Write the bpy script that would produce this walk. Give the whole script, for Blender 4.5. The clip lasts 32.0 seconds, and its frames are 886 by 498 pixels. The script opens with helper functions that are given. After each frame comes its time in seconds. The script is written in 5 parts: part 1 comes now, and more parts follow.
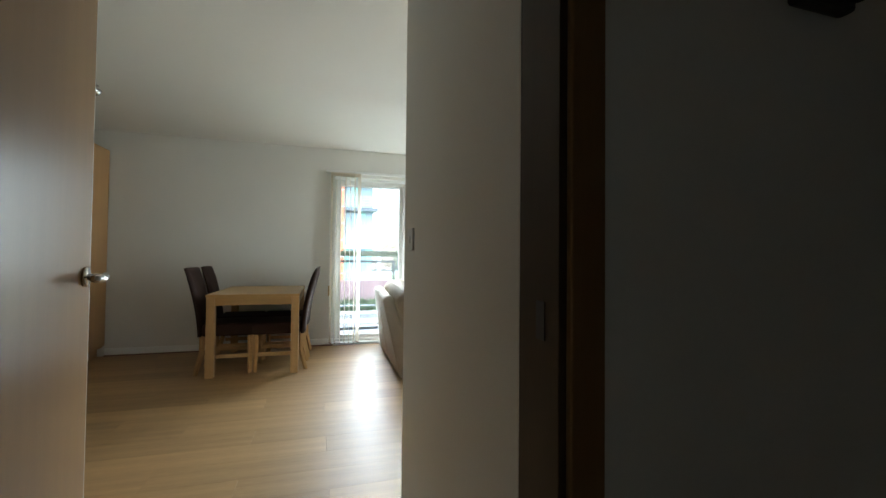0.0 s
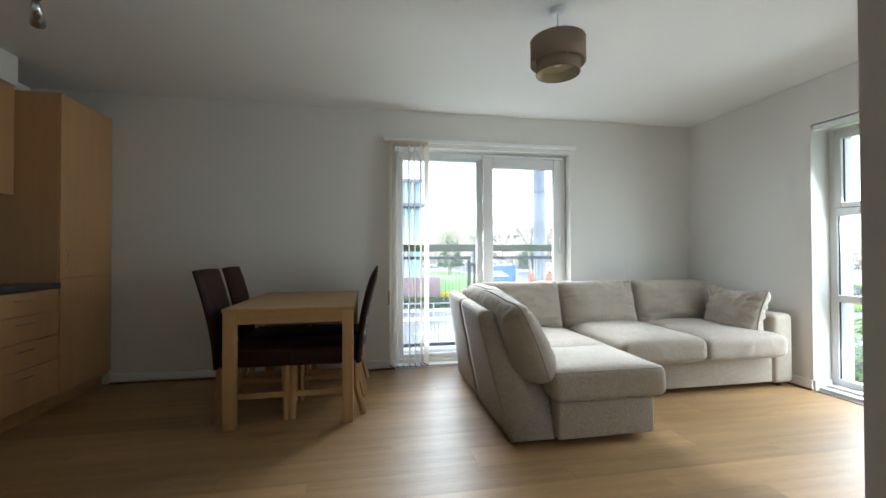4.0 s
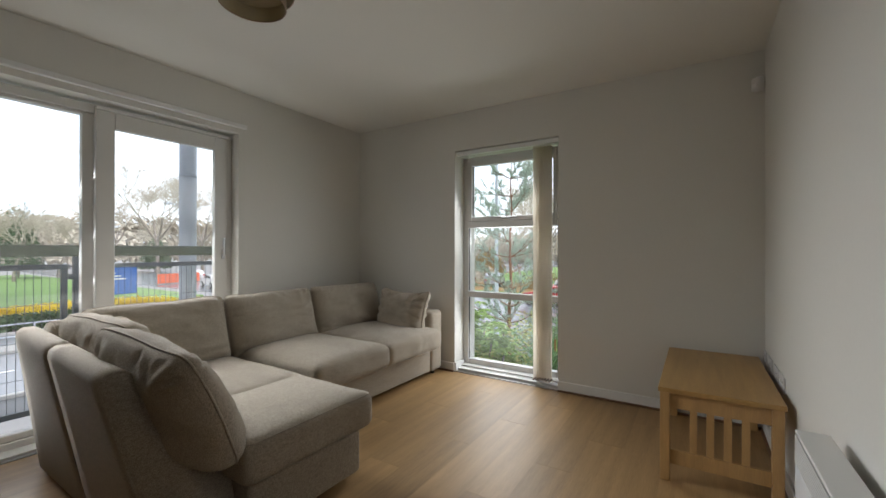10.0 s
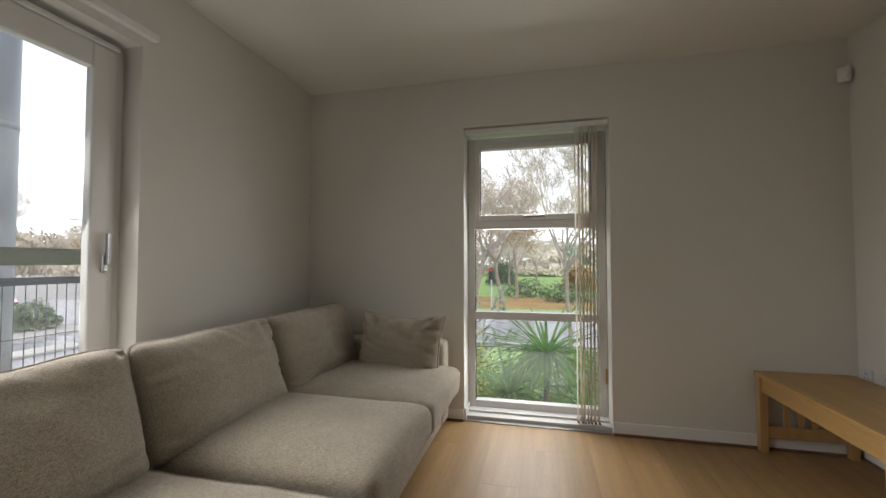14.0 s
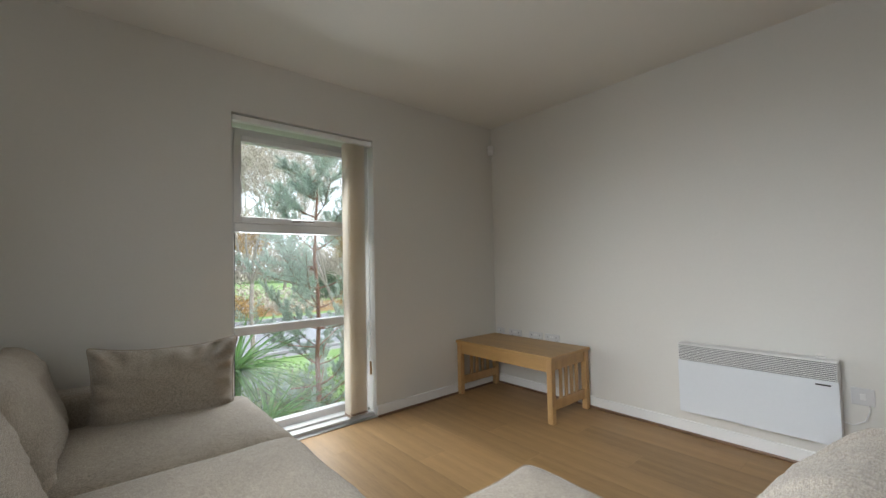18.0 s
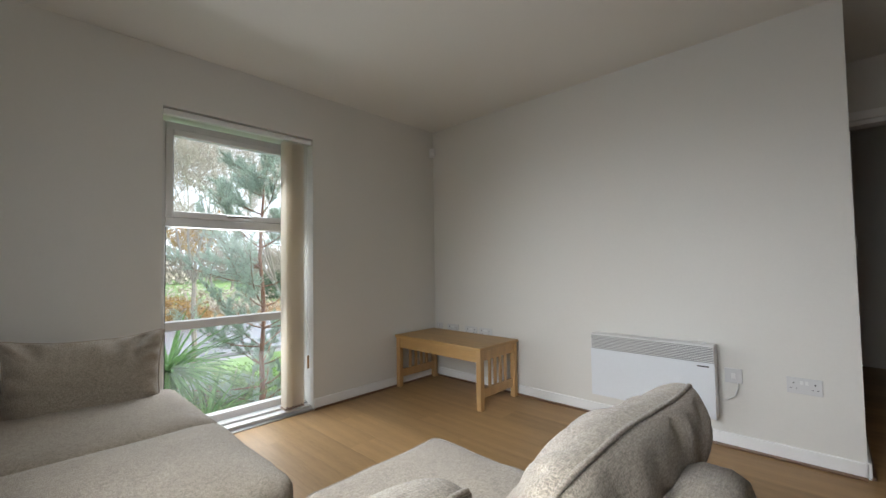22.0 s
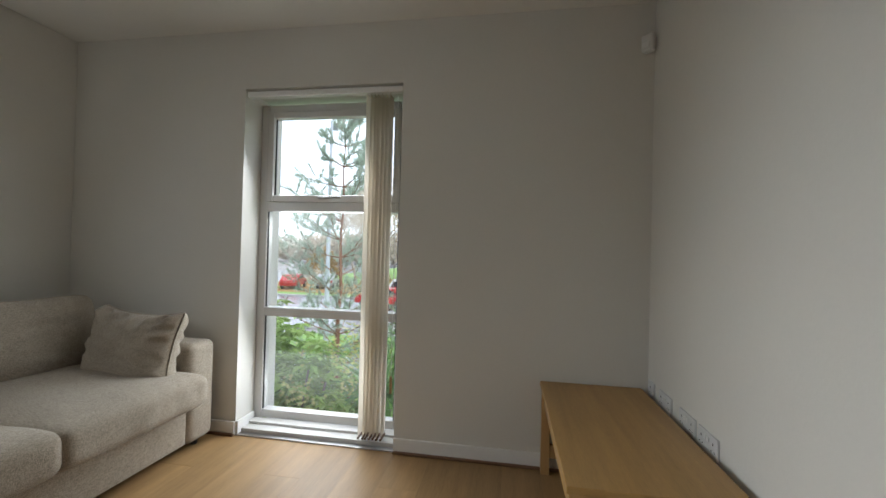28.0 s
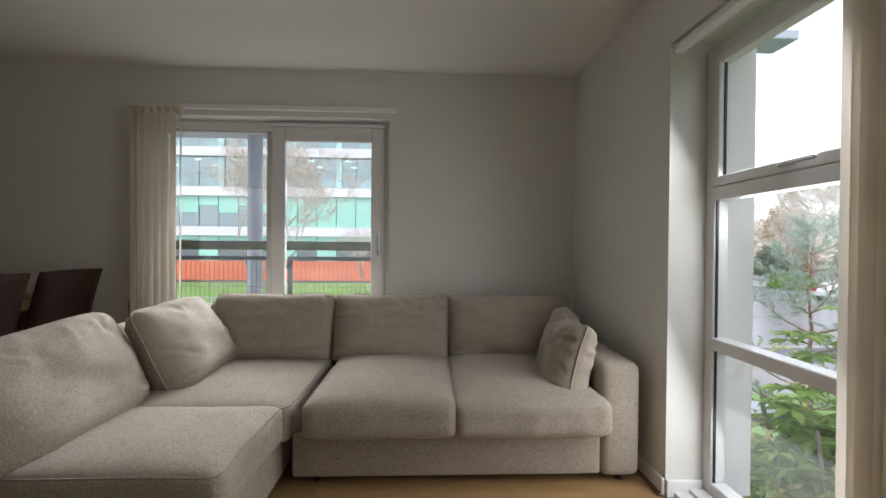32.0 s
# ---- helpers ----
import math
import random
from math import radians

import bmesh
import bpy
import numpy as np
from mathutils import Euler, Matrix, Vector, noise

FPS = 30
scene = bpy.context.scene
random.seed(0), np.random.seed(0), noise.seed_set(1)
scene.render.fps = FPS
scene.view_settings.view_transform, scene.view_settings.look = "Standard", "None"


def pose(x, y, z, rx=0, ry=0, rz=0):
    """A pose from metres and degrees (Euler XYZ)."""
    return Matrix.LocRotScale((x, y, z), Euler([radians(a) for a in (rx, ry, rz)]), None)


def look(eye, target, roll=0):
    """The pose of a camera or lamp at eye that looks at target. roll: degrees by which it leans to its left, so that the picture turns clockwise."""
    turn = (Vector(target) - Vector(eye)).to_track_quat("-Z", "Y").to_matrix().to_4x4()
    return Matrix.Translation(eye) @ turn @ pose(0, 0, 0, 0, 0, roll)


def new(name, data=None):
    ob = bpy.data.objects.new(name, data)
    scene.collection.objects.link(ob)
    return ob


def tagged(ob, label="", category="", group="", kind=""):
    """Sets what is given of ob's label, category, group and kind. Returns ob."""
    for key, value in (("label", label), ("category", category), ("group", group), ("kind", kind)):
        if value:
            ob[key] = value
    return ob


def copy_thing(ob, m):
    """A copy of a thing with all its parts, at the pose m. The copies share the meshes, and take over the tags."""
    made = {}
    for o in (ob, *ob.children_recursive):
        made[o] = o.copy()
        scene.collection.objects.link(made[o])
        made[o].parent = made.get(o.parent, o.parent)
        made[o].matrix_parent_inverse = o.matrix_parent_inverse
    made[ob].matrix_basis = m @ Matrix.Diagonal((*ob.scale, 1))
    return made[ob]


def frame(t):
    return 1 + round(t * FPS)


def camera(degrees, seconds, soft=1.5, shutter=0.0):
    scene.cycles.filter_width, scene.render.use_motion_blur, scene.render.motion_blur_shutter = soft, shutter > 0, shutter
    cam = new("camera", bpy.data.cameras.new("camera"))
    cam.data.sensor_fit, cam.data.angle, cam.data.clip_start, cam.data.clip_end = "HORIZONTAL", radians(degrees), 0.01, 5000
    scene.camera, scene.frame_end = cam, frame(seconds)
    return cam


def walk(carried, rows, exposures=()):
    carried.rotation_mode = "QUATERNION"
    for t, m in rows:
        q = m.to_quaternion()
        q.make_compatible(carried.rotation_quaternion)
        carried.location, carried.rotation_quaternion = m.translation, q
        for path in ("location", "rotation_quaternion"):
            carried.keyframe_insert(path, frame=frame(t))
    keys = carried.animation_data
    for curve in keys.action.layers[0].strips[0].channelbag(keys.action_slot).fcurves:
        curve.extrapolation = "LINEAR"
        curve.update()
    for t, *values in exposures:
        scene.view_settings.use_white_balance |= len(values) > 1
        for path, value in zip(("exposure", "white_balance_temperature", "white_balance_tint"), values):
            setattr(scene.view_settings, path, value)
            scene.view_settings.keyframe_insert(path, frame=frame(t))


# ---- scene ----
cam = camera(95.4, 32.0)
PATH = [
    (0, (0.4085, 0.144, 1.111), (0.9736, 2.0618, 1.155), 0.6),
    (0.5, (0.303, 0.216, 1.110), (0.730, 2.170, 1.153), 0.3),
    (1, (0.264, 0.386, 1.114), (0.5614, 2.363, 1.136), 0.1),
    (1.5, (0.234, 0.568, 1.124), (0.437, 2.557, 1.152), 0.0),
    (2, (0.248, 0.77, 1.111), (0.388, 2.765, 1.134), -0.0),
    (2.5, (0.269, 0.966, 1.113), (0.388, 2.963, 1.135), -0.1),
    (4.5, (0.305, 1.668, 1.092), (0.822, 3.599, 1.118), -0.3),
    (5, (0.316, 1.758, 1.117), (1.019, 3.63, 1.145), -0.5),
    (5.5, (0.301, 1.857, 1.122), (1.204, 3.641, 1.151), -0.5),
    (6, (0.336, 1.945, 1.115), (1.428, 3.62, 1.146), -0.3),
    (6.5, (0.403, 2.031, 1.122), (1.65, 3.595, 1.146), -0.5),
    (7, (0.457, 2.081, 1.13), (1.837, 3.528, 1.148), -0.4),
    (7.5, (0.468, 2.107, 1.139), (1.963, 3.435, 1.155), -0.4),
    (8, (0.468, 2.1, 1.133), (2.051, 3.322, 1.152), -0.3),
    (8.5, (0.464, 2.099, 1.135), (2.11, 3.236, 1.153), -0.2),
    (9, (0.467, 2.108, 1.139), (2.147, 3.193, 1.155), -0.2),
    (9.5, (0.456, 2.14, 1.15), (2.151, 3.2, 1.162), -0.0),
    (10, (0.422, 2.207, 1.167), (2.115, 3.273, 1.172), 0.1),
    (10.5, (0.404, 2.305, 1.17), (2.077, 3.402, 1.173), 0.2),
    (11, (0.448, 2.513, 1.162), (2.1, 3.64, 1.161), 0.1),
    (11.5, (0.484, 2.75, 1.163), (2.121, 3.9, 1.169), -0.1),
    (12, (0.493, 2.997, 1.144), (2.134, 4.141, 1.165), -0.3),
    (12.5, (0.543, 3.177, 1.16), (2.222, 4.263, 1.18), -0.2),
    (13, (0.65, 3.323, 1.129), (2.416, 4.261, 1.16), 0.1),
    (13.5, (0.774, 3.446, 1.111), (2.635, 4.177, 1.176), 0.2),
    (14, (0.884, 3.654, 1.132), (2.83, 4.113, 1.199), -0.0),
    (14.5, (0.981, 3.861, 1.092), (2.975, 3.986, 1.18), -0.3),
    (15, (1.066, 3.923, 1.077), (3.058, 3.761, 1.171), -0.8),
    (15.5, (1.157, 4.086, 1.107), (3.083, 3.551, 1.168), -0.9),
    (17.5, (1.101, 4.664, 1.15), (2.68, 3.438, 1.217), -1.2),
    (18, (1.059, 4.786, 1.139), (2.582, 3.492, 1.218), -1.3),
    (18.5, (0.993, 4.821, 1.139), (2.494, 3.501, 1.215), -1.3),
    (19, (0.942, 4.83, 1.143), (2.43, 3.496, 1.218), -1.2),
    (19.5, (0.923, 4.817, 1.134), (2.396, 3.467, 1.208), -1.2),
    (20, (0.904, 4.799, 1.125), (2.364, 3.435, 1.202), -1.1),
    (20.5, (0.888, 4.792, 1.116), (2.331, 3.409, 1.195), -1.1),
    (21, (0.875, 4.804, 1.114), (2.286, 3.389, 1.194), -1.0),
    (21.5, (0.835, 4.772, 1.111), (2.239, 3.349, 1.187), -0.9),
    (22, (0.842, 4.77, 1.109), (2.22, 3.323, 1.186), -0.9),
    (22.5, (0.84, 4.751, 1.104), (2.201, 3.287, 1.178), -1.0),
    (23, (0.818, 4.668, 1.079), (2.18, 3.206, 1.16), -1.0),
    (23.5, (0.845, 4.459, 1.069), (2.223, 3.011, 1.141), -0.9),
    (24, (0.832, 4.227, 1.07), (2.265, 2.834, 1.143), -0.9),
    (24.5, (0.795, 3.99, 1.091), (2.298, 2.672, 1.17), -0.8),
    (26.5, (0.97, 3.061, 1.122), (2.876, 2.457, 1.18), 0.6),
    (27, (1.118, 2.87, 1.114), (3.093, 2.561, 1.16), 1.0),
    (27.5, (1.307, 2.71, 1.138), (3.307, 2.71, 1.174), 1.3),
    (28, (1.526, 2.558, 1.141), (3.5, 2.88, 1.162), 1.5),
    (28.5, (1.736, 2.463, 1.162), (3.633, 3.094, 1.177), 1.7),
    (29, (2.004, 2.437, 1.133), (3.771, 3.374, 1.148), 1.9),
    (29.5, (2.196, 2.459, 1.15), (3.787, 3.67, 1.157), 1.8),
    (30, (2.401, 2.411, 1.139), (3.713, 3.921, 1.152), 1.2),
    (30.5, (2.493, 2.395, 1.162), (3.52, 4.111, 1.148), 1.1),
    (31, (2.562, 2.374, 1.173), (3.257, 4.249, 1.15), 1.0),
    (31.5, (2.611, 2.345, 1.172), (2.983, 4.31, 1.147), 0.9),
    (32, (2.645, 2.336, 1.17), (2.718, 4.334, 1.153), 0.5),
]
EXPOSURE = [
    (0, 1.65, 5950, 1), (1, 1.55, 6350, 3), (2, 1.45, 6050, 3), (2.5, 1.38, 5750, 4), (4.5, 0.95, 5800, 8), (5, 0.68, 5850, 9), (6, 0.5, 6250, 9), (7, 0.2, 6350, 10), (8, 0.05, 6550, 11), (10, -0.1, 6600, 12), (12, -0.2, 6650, 12), (14, -0.15, 6950, 14),
    (15, 0.18, 6250, 11), (15.5, 0.23, 6250, 11), (18, 0.2, 6400, 12), (22, 0.25, 6350, 13), (24, 0.15, 6350, 13), (27, -0.1, 6400, 12), (28, 0.03, 6400, 11), (29, 0.1, 6200, 10), (30, 0.0, 6350, 12), (31, -0.1, 6350, 13), (32, -0.15, 6550, 15)]
walk(cam, [(t, look(eye, target, roll)) for t, eye, target, roll in PATH], EXPOSURE)

# ---- light ----
world = bpy.data.worlds.new("overcast_sky")
scene.world = world
world.use_nodes = True
wn, wl = world.node_tree.nodes, world.node_tree.links
wn.clear()
sky = wn.new("ShaderNodeTexSky")
sky.sky_type, sky.sun_disc = "NISHITA", False
sky.sun_elevation, sky.sun_rotation = radians(50), radians(217)
sky.air_density, sky.dust_density, sky.ozone_density = 1.0, 6.0, 1.0
haze = wn.new("ShaderNodeMixRGB")
haze.inputs[0].default_value = 0.75
haze.inputs[2].default_value = (16.0, 17.8, 20.0, 1)
wl.new(sky.outputs[0], haze.inputs[1])
bg = wn.new("ShaderNodeBackground")
bg.inputs[1].default_value = 0.135
wl.new(haze.outputs[0], bg.inputs[0])
wl.new(bg.outputs[0], wn.new("ShaderNodeOutputWorld").inputs[0])
sun = new("sun", bpy.data.lights.new("sun", "SUN"))
sun.data.energy, sun.data.angle, sun.data.color = 1.5, radians(25), (1.0, 0.96, 0.9)
sun.matrix_world = look((-15, -20, 30), (0, 0, 0))

# the sky's light in the two openings, in strips that face a little down
for nm, x, y, z, turn, w, h, watts, wide, tip in (
    ("balcony_daylight", 1.57, 5.47, 1.75, 180, 1.42, 0.6, 6.5, 78, 57), ("balcony_daylight", 1.57, 5.47, 1.10, 180, 1.42, 0.6, 7, 82, 65), ("balcony_daylight", 1.57, 5.47, 0.55, 180, 1.42, 0.4, 2.2, 90, 73),
    ("balcony_skylight", 1.57, 5.46, 1.40, 180, 1.42, 0.9, 8, 170, 62), ("balcony_groundlight", 1.57, 5.47, 0.25, 180, 1.42, 0.2, 6.0, 150, 135),
    ("window_daylight", 3.905, 3.76, 1.6, 90, 0.62, 0.85, 9, 160, 62), ("window_daylight", 3.905, 3.76, 0.62, 90, 0.62, 0.85, 7, 160, 68)):
    lamp = new(nm, bpy.data.lights.new(nm, "AREA"))
    lamp.data.shape, lamp.data.size, lamp.data.size_y, lamp.data.energy, lamp.data.color = "RECTANGLE", w, h, watts, (0.935, 0.985, 1.0)
    lamp.data.spread = radians(wide)
    lamp.matrix_world = pose(x, y, z, 0, 0, turn) @ pose(0, 0, 0, tip, 0, 0)


# ---- materials ----
def material(name, base, rough=0.5, metal=0.0, var=0.06, scale=3.0, fine=60.0, bump=0.0, bscale=300.0, each=0.0, stretch=(1, 1, 1), spec=0.5, sheen=0.0):
    m = bpy.data.materials.new(name)
    m.use_nodes = True
    n, l = m.node_tree.nodes, m.node_tree.links
    p = n["Principled BSDF"]
    p.inputs["Roughness"].default_value, p.inputs["Metallic"].default_value = rough, metal
    p.inputs["Specular IOR Level"].default_value = spec
    p.inputs["Sheen Weight"].default_value = sheen
    co = n.new("ShaderNodeTexCoord")
    mp = n.new("ShaderNodeMapping")
    mp.inputs["Scale"].default_value = stretch
    l.new(co.outputs["Object"], mp.inputs["Vector"])
    big, small = n.new("ShaderNodeTexNoise"), n.new("ShaderNodeTexNoise")
    big.inputs["Scale"].default_value, small.inputs["Scale"].default_value = scale, fine
    big.inputs["Detail"].default_value, small.inputs["Detail"].default_value = 4, 3
    l.new(mp.outputs[0], big.inputs["Vector"]), l.new(mp.outputs[0], small.inputs["Vector"])
    add = n.new("ShaderNodeMath")
    add.operation = "MULTIPLY_ADD"
    add.inputs[1].default_value = 0.6
    l.new(big.outputs[0], add.inputs[0])
    half = n.new("ShaderNodeMath")
    half.operation = "MULTIPLY"
    half.inputs[1].default_value = 0.4
    l.new(small.outputs[0], half.inputs[0]), l.new(half.outputs[0], add.inputs[2])
    value = add.outputs[0]
    if each:
        info = n.new("ShaderNodeObjectInfo")
        ma = n.new("ShaderNodeMath")
        ma.operation = "MULTIPLY_ADD"
        ma.inputs[1].default_value = each
        l.new(info.outputs["Random"], ma.inputs[0]), l.new(value, ma.inputs[2])
        value = ma.outputs[0]
    ramp = n.new("ShaderNodeMapRange")
    ramp.inputs[1].default_value, ramp.inputs[2].default_value = 0.3, 0.7 + each
    ramp.inputs[3].default_value, ramp.inputs[4].default_value = 1 - var, 1 + var
    l.new(value, ramp.inputs[0])
    mul = n.new("ShaderNodeMixRGB")
    mul.blend_type = "MULTIPLY"
    mul.inputs[0].default_value = 1
    mul.inputs[1].default_value = (*base, 1)
    l.new(ramp.outputs[0], mul.inputs[2])
    l.new(mul.outputs[0], p.inputs["Base Color"])
    if bump:
        tex, bp = n.new("ShaderNodeTexNoise"), n.new("ShaderNodeBump")
        tex.inputs["Scale"].default_value, tex.inputs["Detail"].default_value = bscale, 3
        bp.inputs["Strength"].default_value, bp.inputs["Distance"].default_value = bump, 0.004
        l.new(mp.outputs[0], tex.inputs["Vector"]), l.new(tex.outputs[0], bp.inputs["Height"])
        l.new(bp.outputs[0], p.inputs["Normal"])
    return m


def glass_material(name, tint=(1, 1, 1), gloss=0.03, haze_veil=0.0):
    """Thin pane: clear, with a little mirror gloss and a faint pale veil imitating haze."""
    m = bpy.data.materials.new(name)
    m.use_nodes = True
    n, l = m.node_tree.nodes, m.node_tree.links
    n.clear()
    clear, shine, mix = n.new("ShaderNodeBsdfTransparent"), n.new("ShaderNodeBsdfGlossy"), n.new("ShaderNodeMixShader")
    clear.inputs[0].default_value = (*tint, 1)
    shine.inputs["Roughness"].default_value = 0.0
    mix.inputs[0].default_value = gloss
    l.new(clear.outputs[0], mix.inputs[1]), l.new(shine.outputs[0], mix.inputs[2])
    last = mix.outputs[0]
    # Pale translucent share mixed in to imitate haze and glare over the view.
    if haze_veil:
        glare, veil = n.new("ShaderNodeBsdfTranslucent"), n.new("ShaderNodeMixShader")
        glare.inputs[0].default_value = (0.85, 0.87, 0.88, 1)
        veil.inputs[0].default_value = haze_veil
        l.new(last, veil.inputs[1]), l.new(glare.outputs[0], veil.inputs[2])
        last = veil.outputs[0]
    l.new(last, n.new("ShaderNodeOutputMaterial").inputs[0])
    return m


WALL = material("wall_paint", (0.69, 0.675, 0.635), 0.6, var=0.02, scale=1.5, bump=0.08, bscale=120, spec=0.3)
CEIL = material("ceiling_paint", (0.755, 0.74, 0.70), 0.8, var=0.015, scale=1.2, bump=0.06, bscale=90, spec=0.2)
TRIM = material("white_gloss_trim", (0.8, 0.8, 0.79), 0.3, var=0.02)
UPVC = material("white_upvc", (0.68, 0.675, 0.66), 0.25, var=0.015, scale=2)
FLOOR = material("oak_laminate", (0.345, 0.212, 0.094), 0.47, var=0.42, scale=2.6, fine=46, each=0.2, stretch=(0.3, 6, 1), spec=0.42, bump=0.02, bscale=60)
BEECH = material("beech_veneer", (0.47, 0.27, 0.118), 0.4, var=0.07, scale=3, fine=40, stretch=(6, 6, 0.5))
OAK = material("light_oak", (0.41, 0.245, 0.088), 0.38, var=0.2, scale=3, fine=40, stretch=(0.6, 8, 8), bump=0.03, bscale=70)
LINEN = material("oatmeal_linen", (0.347, 0.300, 0.242), 0.95, var=0.07, scale=9, fine=420, bump=0.5, bscale=900, spec=0.15, sheen=0.2)
LEATHER = material("dark_brown_leather", (0.03, 0.0145, 0.0105), 0.55, var=0.2, scale=8, fine=120, bump=0.12, bscale=200, spec=0.1)


def woven(m, tone=0.32):
    """Adds the slubs of a coarse weave: short pale streaks along and across."""
    n, l = m.node_tree.nodes, m.node_tree.links
    p = n["Principled BSDF"]
    co = n.new("ShaderNodeTexCoord")
    total = None
    for stretch in ((70, 480, 480), (480, 70, 480), (440, 440, 90)):
        mp, tex = n.new("ShaderNodeMapping"), n.new("ShaderNodeTexNoise")
        mp.inputs["Scale"].default_value = stretch
        tex.inputs["Scale"].default_value, tex.inputs["Detail"].default_value = 1.0, 1.0
        l.new(co.outputs["Object"], mp.inputs["Vector"]), l.new(mp.outputs[0], tex.inputs["Vector"])
        if total is None:
            total = tex.outputs[0]
        else:
            add = n.new("ShaderNodeMath")
            l.new(total, add.inputs[0]), l.new(tex.outputs[0], add.inputs[1])
            total = add.outputs[0]
    mr, mul, bp = n.new("ShaderNodeMapRange"), n.new("ShaderNodeMixRGB"), n.new("ShaderNodeBump")
    mr.inputs[1].default_value, mr.inputs[2].default_value = 1.2, 1.8
    mr.inputs[3].default_value, mr.inputs[4].default_value = 1 - tone, 1 + tone
    mul.blend_type, mul.inputs[0].default_value = "MULTIPLY", 1
    l.new(total, mr.inputs[0]), l.new(mr.outputs[0], mul.inputs[2])
    l.new(p.inputs["Base Color"].links[0].from_socket, mul.inputs[1]), l.new(mul.outputs[0], p.inputs["Base Color"])
    bp.inputs["Strength"].default_value, bp.inputs["Distance"].default_value = 0.6, 0.002
    l.new(total, bp.inputs["Height"]), l.new(bp.outputs[0], p.inputs["Normal"])
    return m


woven(LINEN, 0.33)
GLASS = glass_material("window_glass", haze_veil=0.02)


# ---- mesh helpers ----
def bm_box(lo, hi, bevel=0.0, seg=2, bm=None):
    b = bmesh.new()
    bmesh.ops.create_cube(b, size=1.0)
    for v in b.verts:
        v.co = Vector([lo[i] + (hi[i] - lo[i]) * (v.co[i] + 0.5) for i in range(3)])
    if bevel:
        bmesh.ops.bevel(b, geom=list(b.edges), offset=bevel, segments=seg, affect="EDGES", profile=0.5)
    if bm is None:
        return b
    merge(bm, b)
    return bm


def merge(a, b, m=None):
    """Adds b's geometry, moved by m, to a."""
    mesh = bpy.data.meshes.new("merge")
    if m is not None:
        b.transform(m)
    b.to_mesh(mesh)
    a.from_mesh(mesh)
    bpy.data.meshes.remove(mesh)
    b.free()
    return a


def bm_cyl(p, q, r, r2=None, n=16, cap=True):
    p, q = Vector(p), Vector(q)
    b = bmesh.new()
    bmesh.ops.create_cone(b, cap_ends=cap, segments=n, radius1=r, radius2=r if r2 is None else r2, depth=(q - p).length)
    b.transform(Matrix.Translation((p + q) / 2) @ (q - p).to_track_quat("Z", "Y").to_matrix().to_4x4())
    return b


def bm_prism(profile, axis, a, b_):
    """A closed outline of 2D points, drawn out along an axis from a to b_."""
    b = bmesh.new()
    put = {"x": lambda u, v, w: (w, u, v), "y": lambda u, v, w: (u, w, v), "z": lambda u, v, w: (u, v, w)}[axis]
    lo = [b.verts.new(put(u, v, a)) for u, v in profile]
    hi = [b.verts.new(put(u, v, b_)) for u, v in profile]
    b.faces.new(lo), b.faces.new(hi)
    for i in range(len(lo)):
        j = (i + 1) % len(lo)
        b.faces.new((lo[i], lo[j], hi[j], hi[i]))
    bmesh.ops.recalc_face_normals(b, faces=b.faces)
    return b


def link_mesh(name, bm, mat, smooth=False):
    mesh = bpy.data.meshes.new(name)
    bm.normal_update()
    bm.to_mesh(mesh)
    bm.free()
    mesh.materials.append(mat)
    if smooth:
        for f in mesh.polygons:
            f.use_smooth = True
    return new(name, mesh)


def part(name, bm, mat, parent=None, label="", smooth=False):
    ob = link_mesh(name, bm, mat, smooth)
    if parent is not None:
        ob.parent = parent
    if label:
        ob["label"] = label
    return ob


def thing(name, label, category, at=(0, 0, 0), turn=0.0, group="", kind=""):
    ob = new(name)
    ob.empty_display_size = 0.1
    ob.matrix_basis = pose(*at, 0, 0, turn)
    return tagged(ob, label, category, group, kind)


def structure(name, bm, mat, label, category, smooth=False):
    return tagged(link_mesh(name, bm, mat, smooth), label, category, kind="structure")


# ---- plan ----
EX, NY, SY, CZ = 3.765, 5.42, 1.83, 2.48     # east wall, north wall, south wall, ceiling
WX, HX, HY = -2.48, 0.735, 0.78               # kitchen's west wall, entry's east wall, hall wall
W0, W1, WH = 3.180, 4.178, 2.118              # tall window: along y, head
B0, B1, BH = 0.53, 2.345, 2.13               # balcony door: along x, head
T = 0.30


def wall_with_opening(name, axis, a, b, at, thick, o0, o1, h0, h1, label):
    """A wall from a to b along an axis, with one opening, in four butted blocks."""
    bm = bmesh.new()
    def block(u0, u1, z0, z1):
        if axis == "x":
            bm_box((u0, min(at, at + thick), z0), (u1, max(at, at + thick), z1), bm=bm)
        else:
            bm_box((min(at, at + thick), u0, z0), (max(at, at + thick), u1, z1), bm=bm)
    block(a, o0, 0, CZ)
    block(o1, b, 0, CZ)
    if h1 < CZ:
        block(o0, o1, h1, CZ)
    if h0 > 0:
        block(o0, o1, 0, h0)
    return structure(name, bm, WALL, label, "wall")


wall_with_opening("wall_north", "x", WX, EX + 0.41, NY, T, B0, B1, 0, BH, "white painted plaster wall with the balcony door")
wall_with_opening("wall_east", "y", SY - 0.1, NY, EX, 0.41, W0, W1, 0, WH, "white painted plaster wall with a tall window")
structure("wall_south", bm_box((HX + 0.1, SY - 0.10, 0), (EX, SY, CZ)), WALL, "white painted wall behind the panel heater", "wall")
structure("wall_entry", bm_box((HX, HY, 0), (HX + 0.1, SY, CZ)), WALL, "white painted side wall of the entry", "wall")
structure("wall_west", bm_box((WX - 0.2, 0.9, 0), (WX, NY + T, CZ)), WALL, "white painted kitchen wall", "wall")
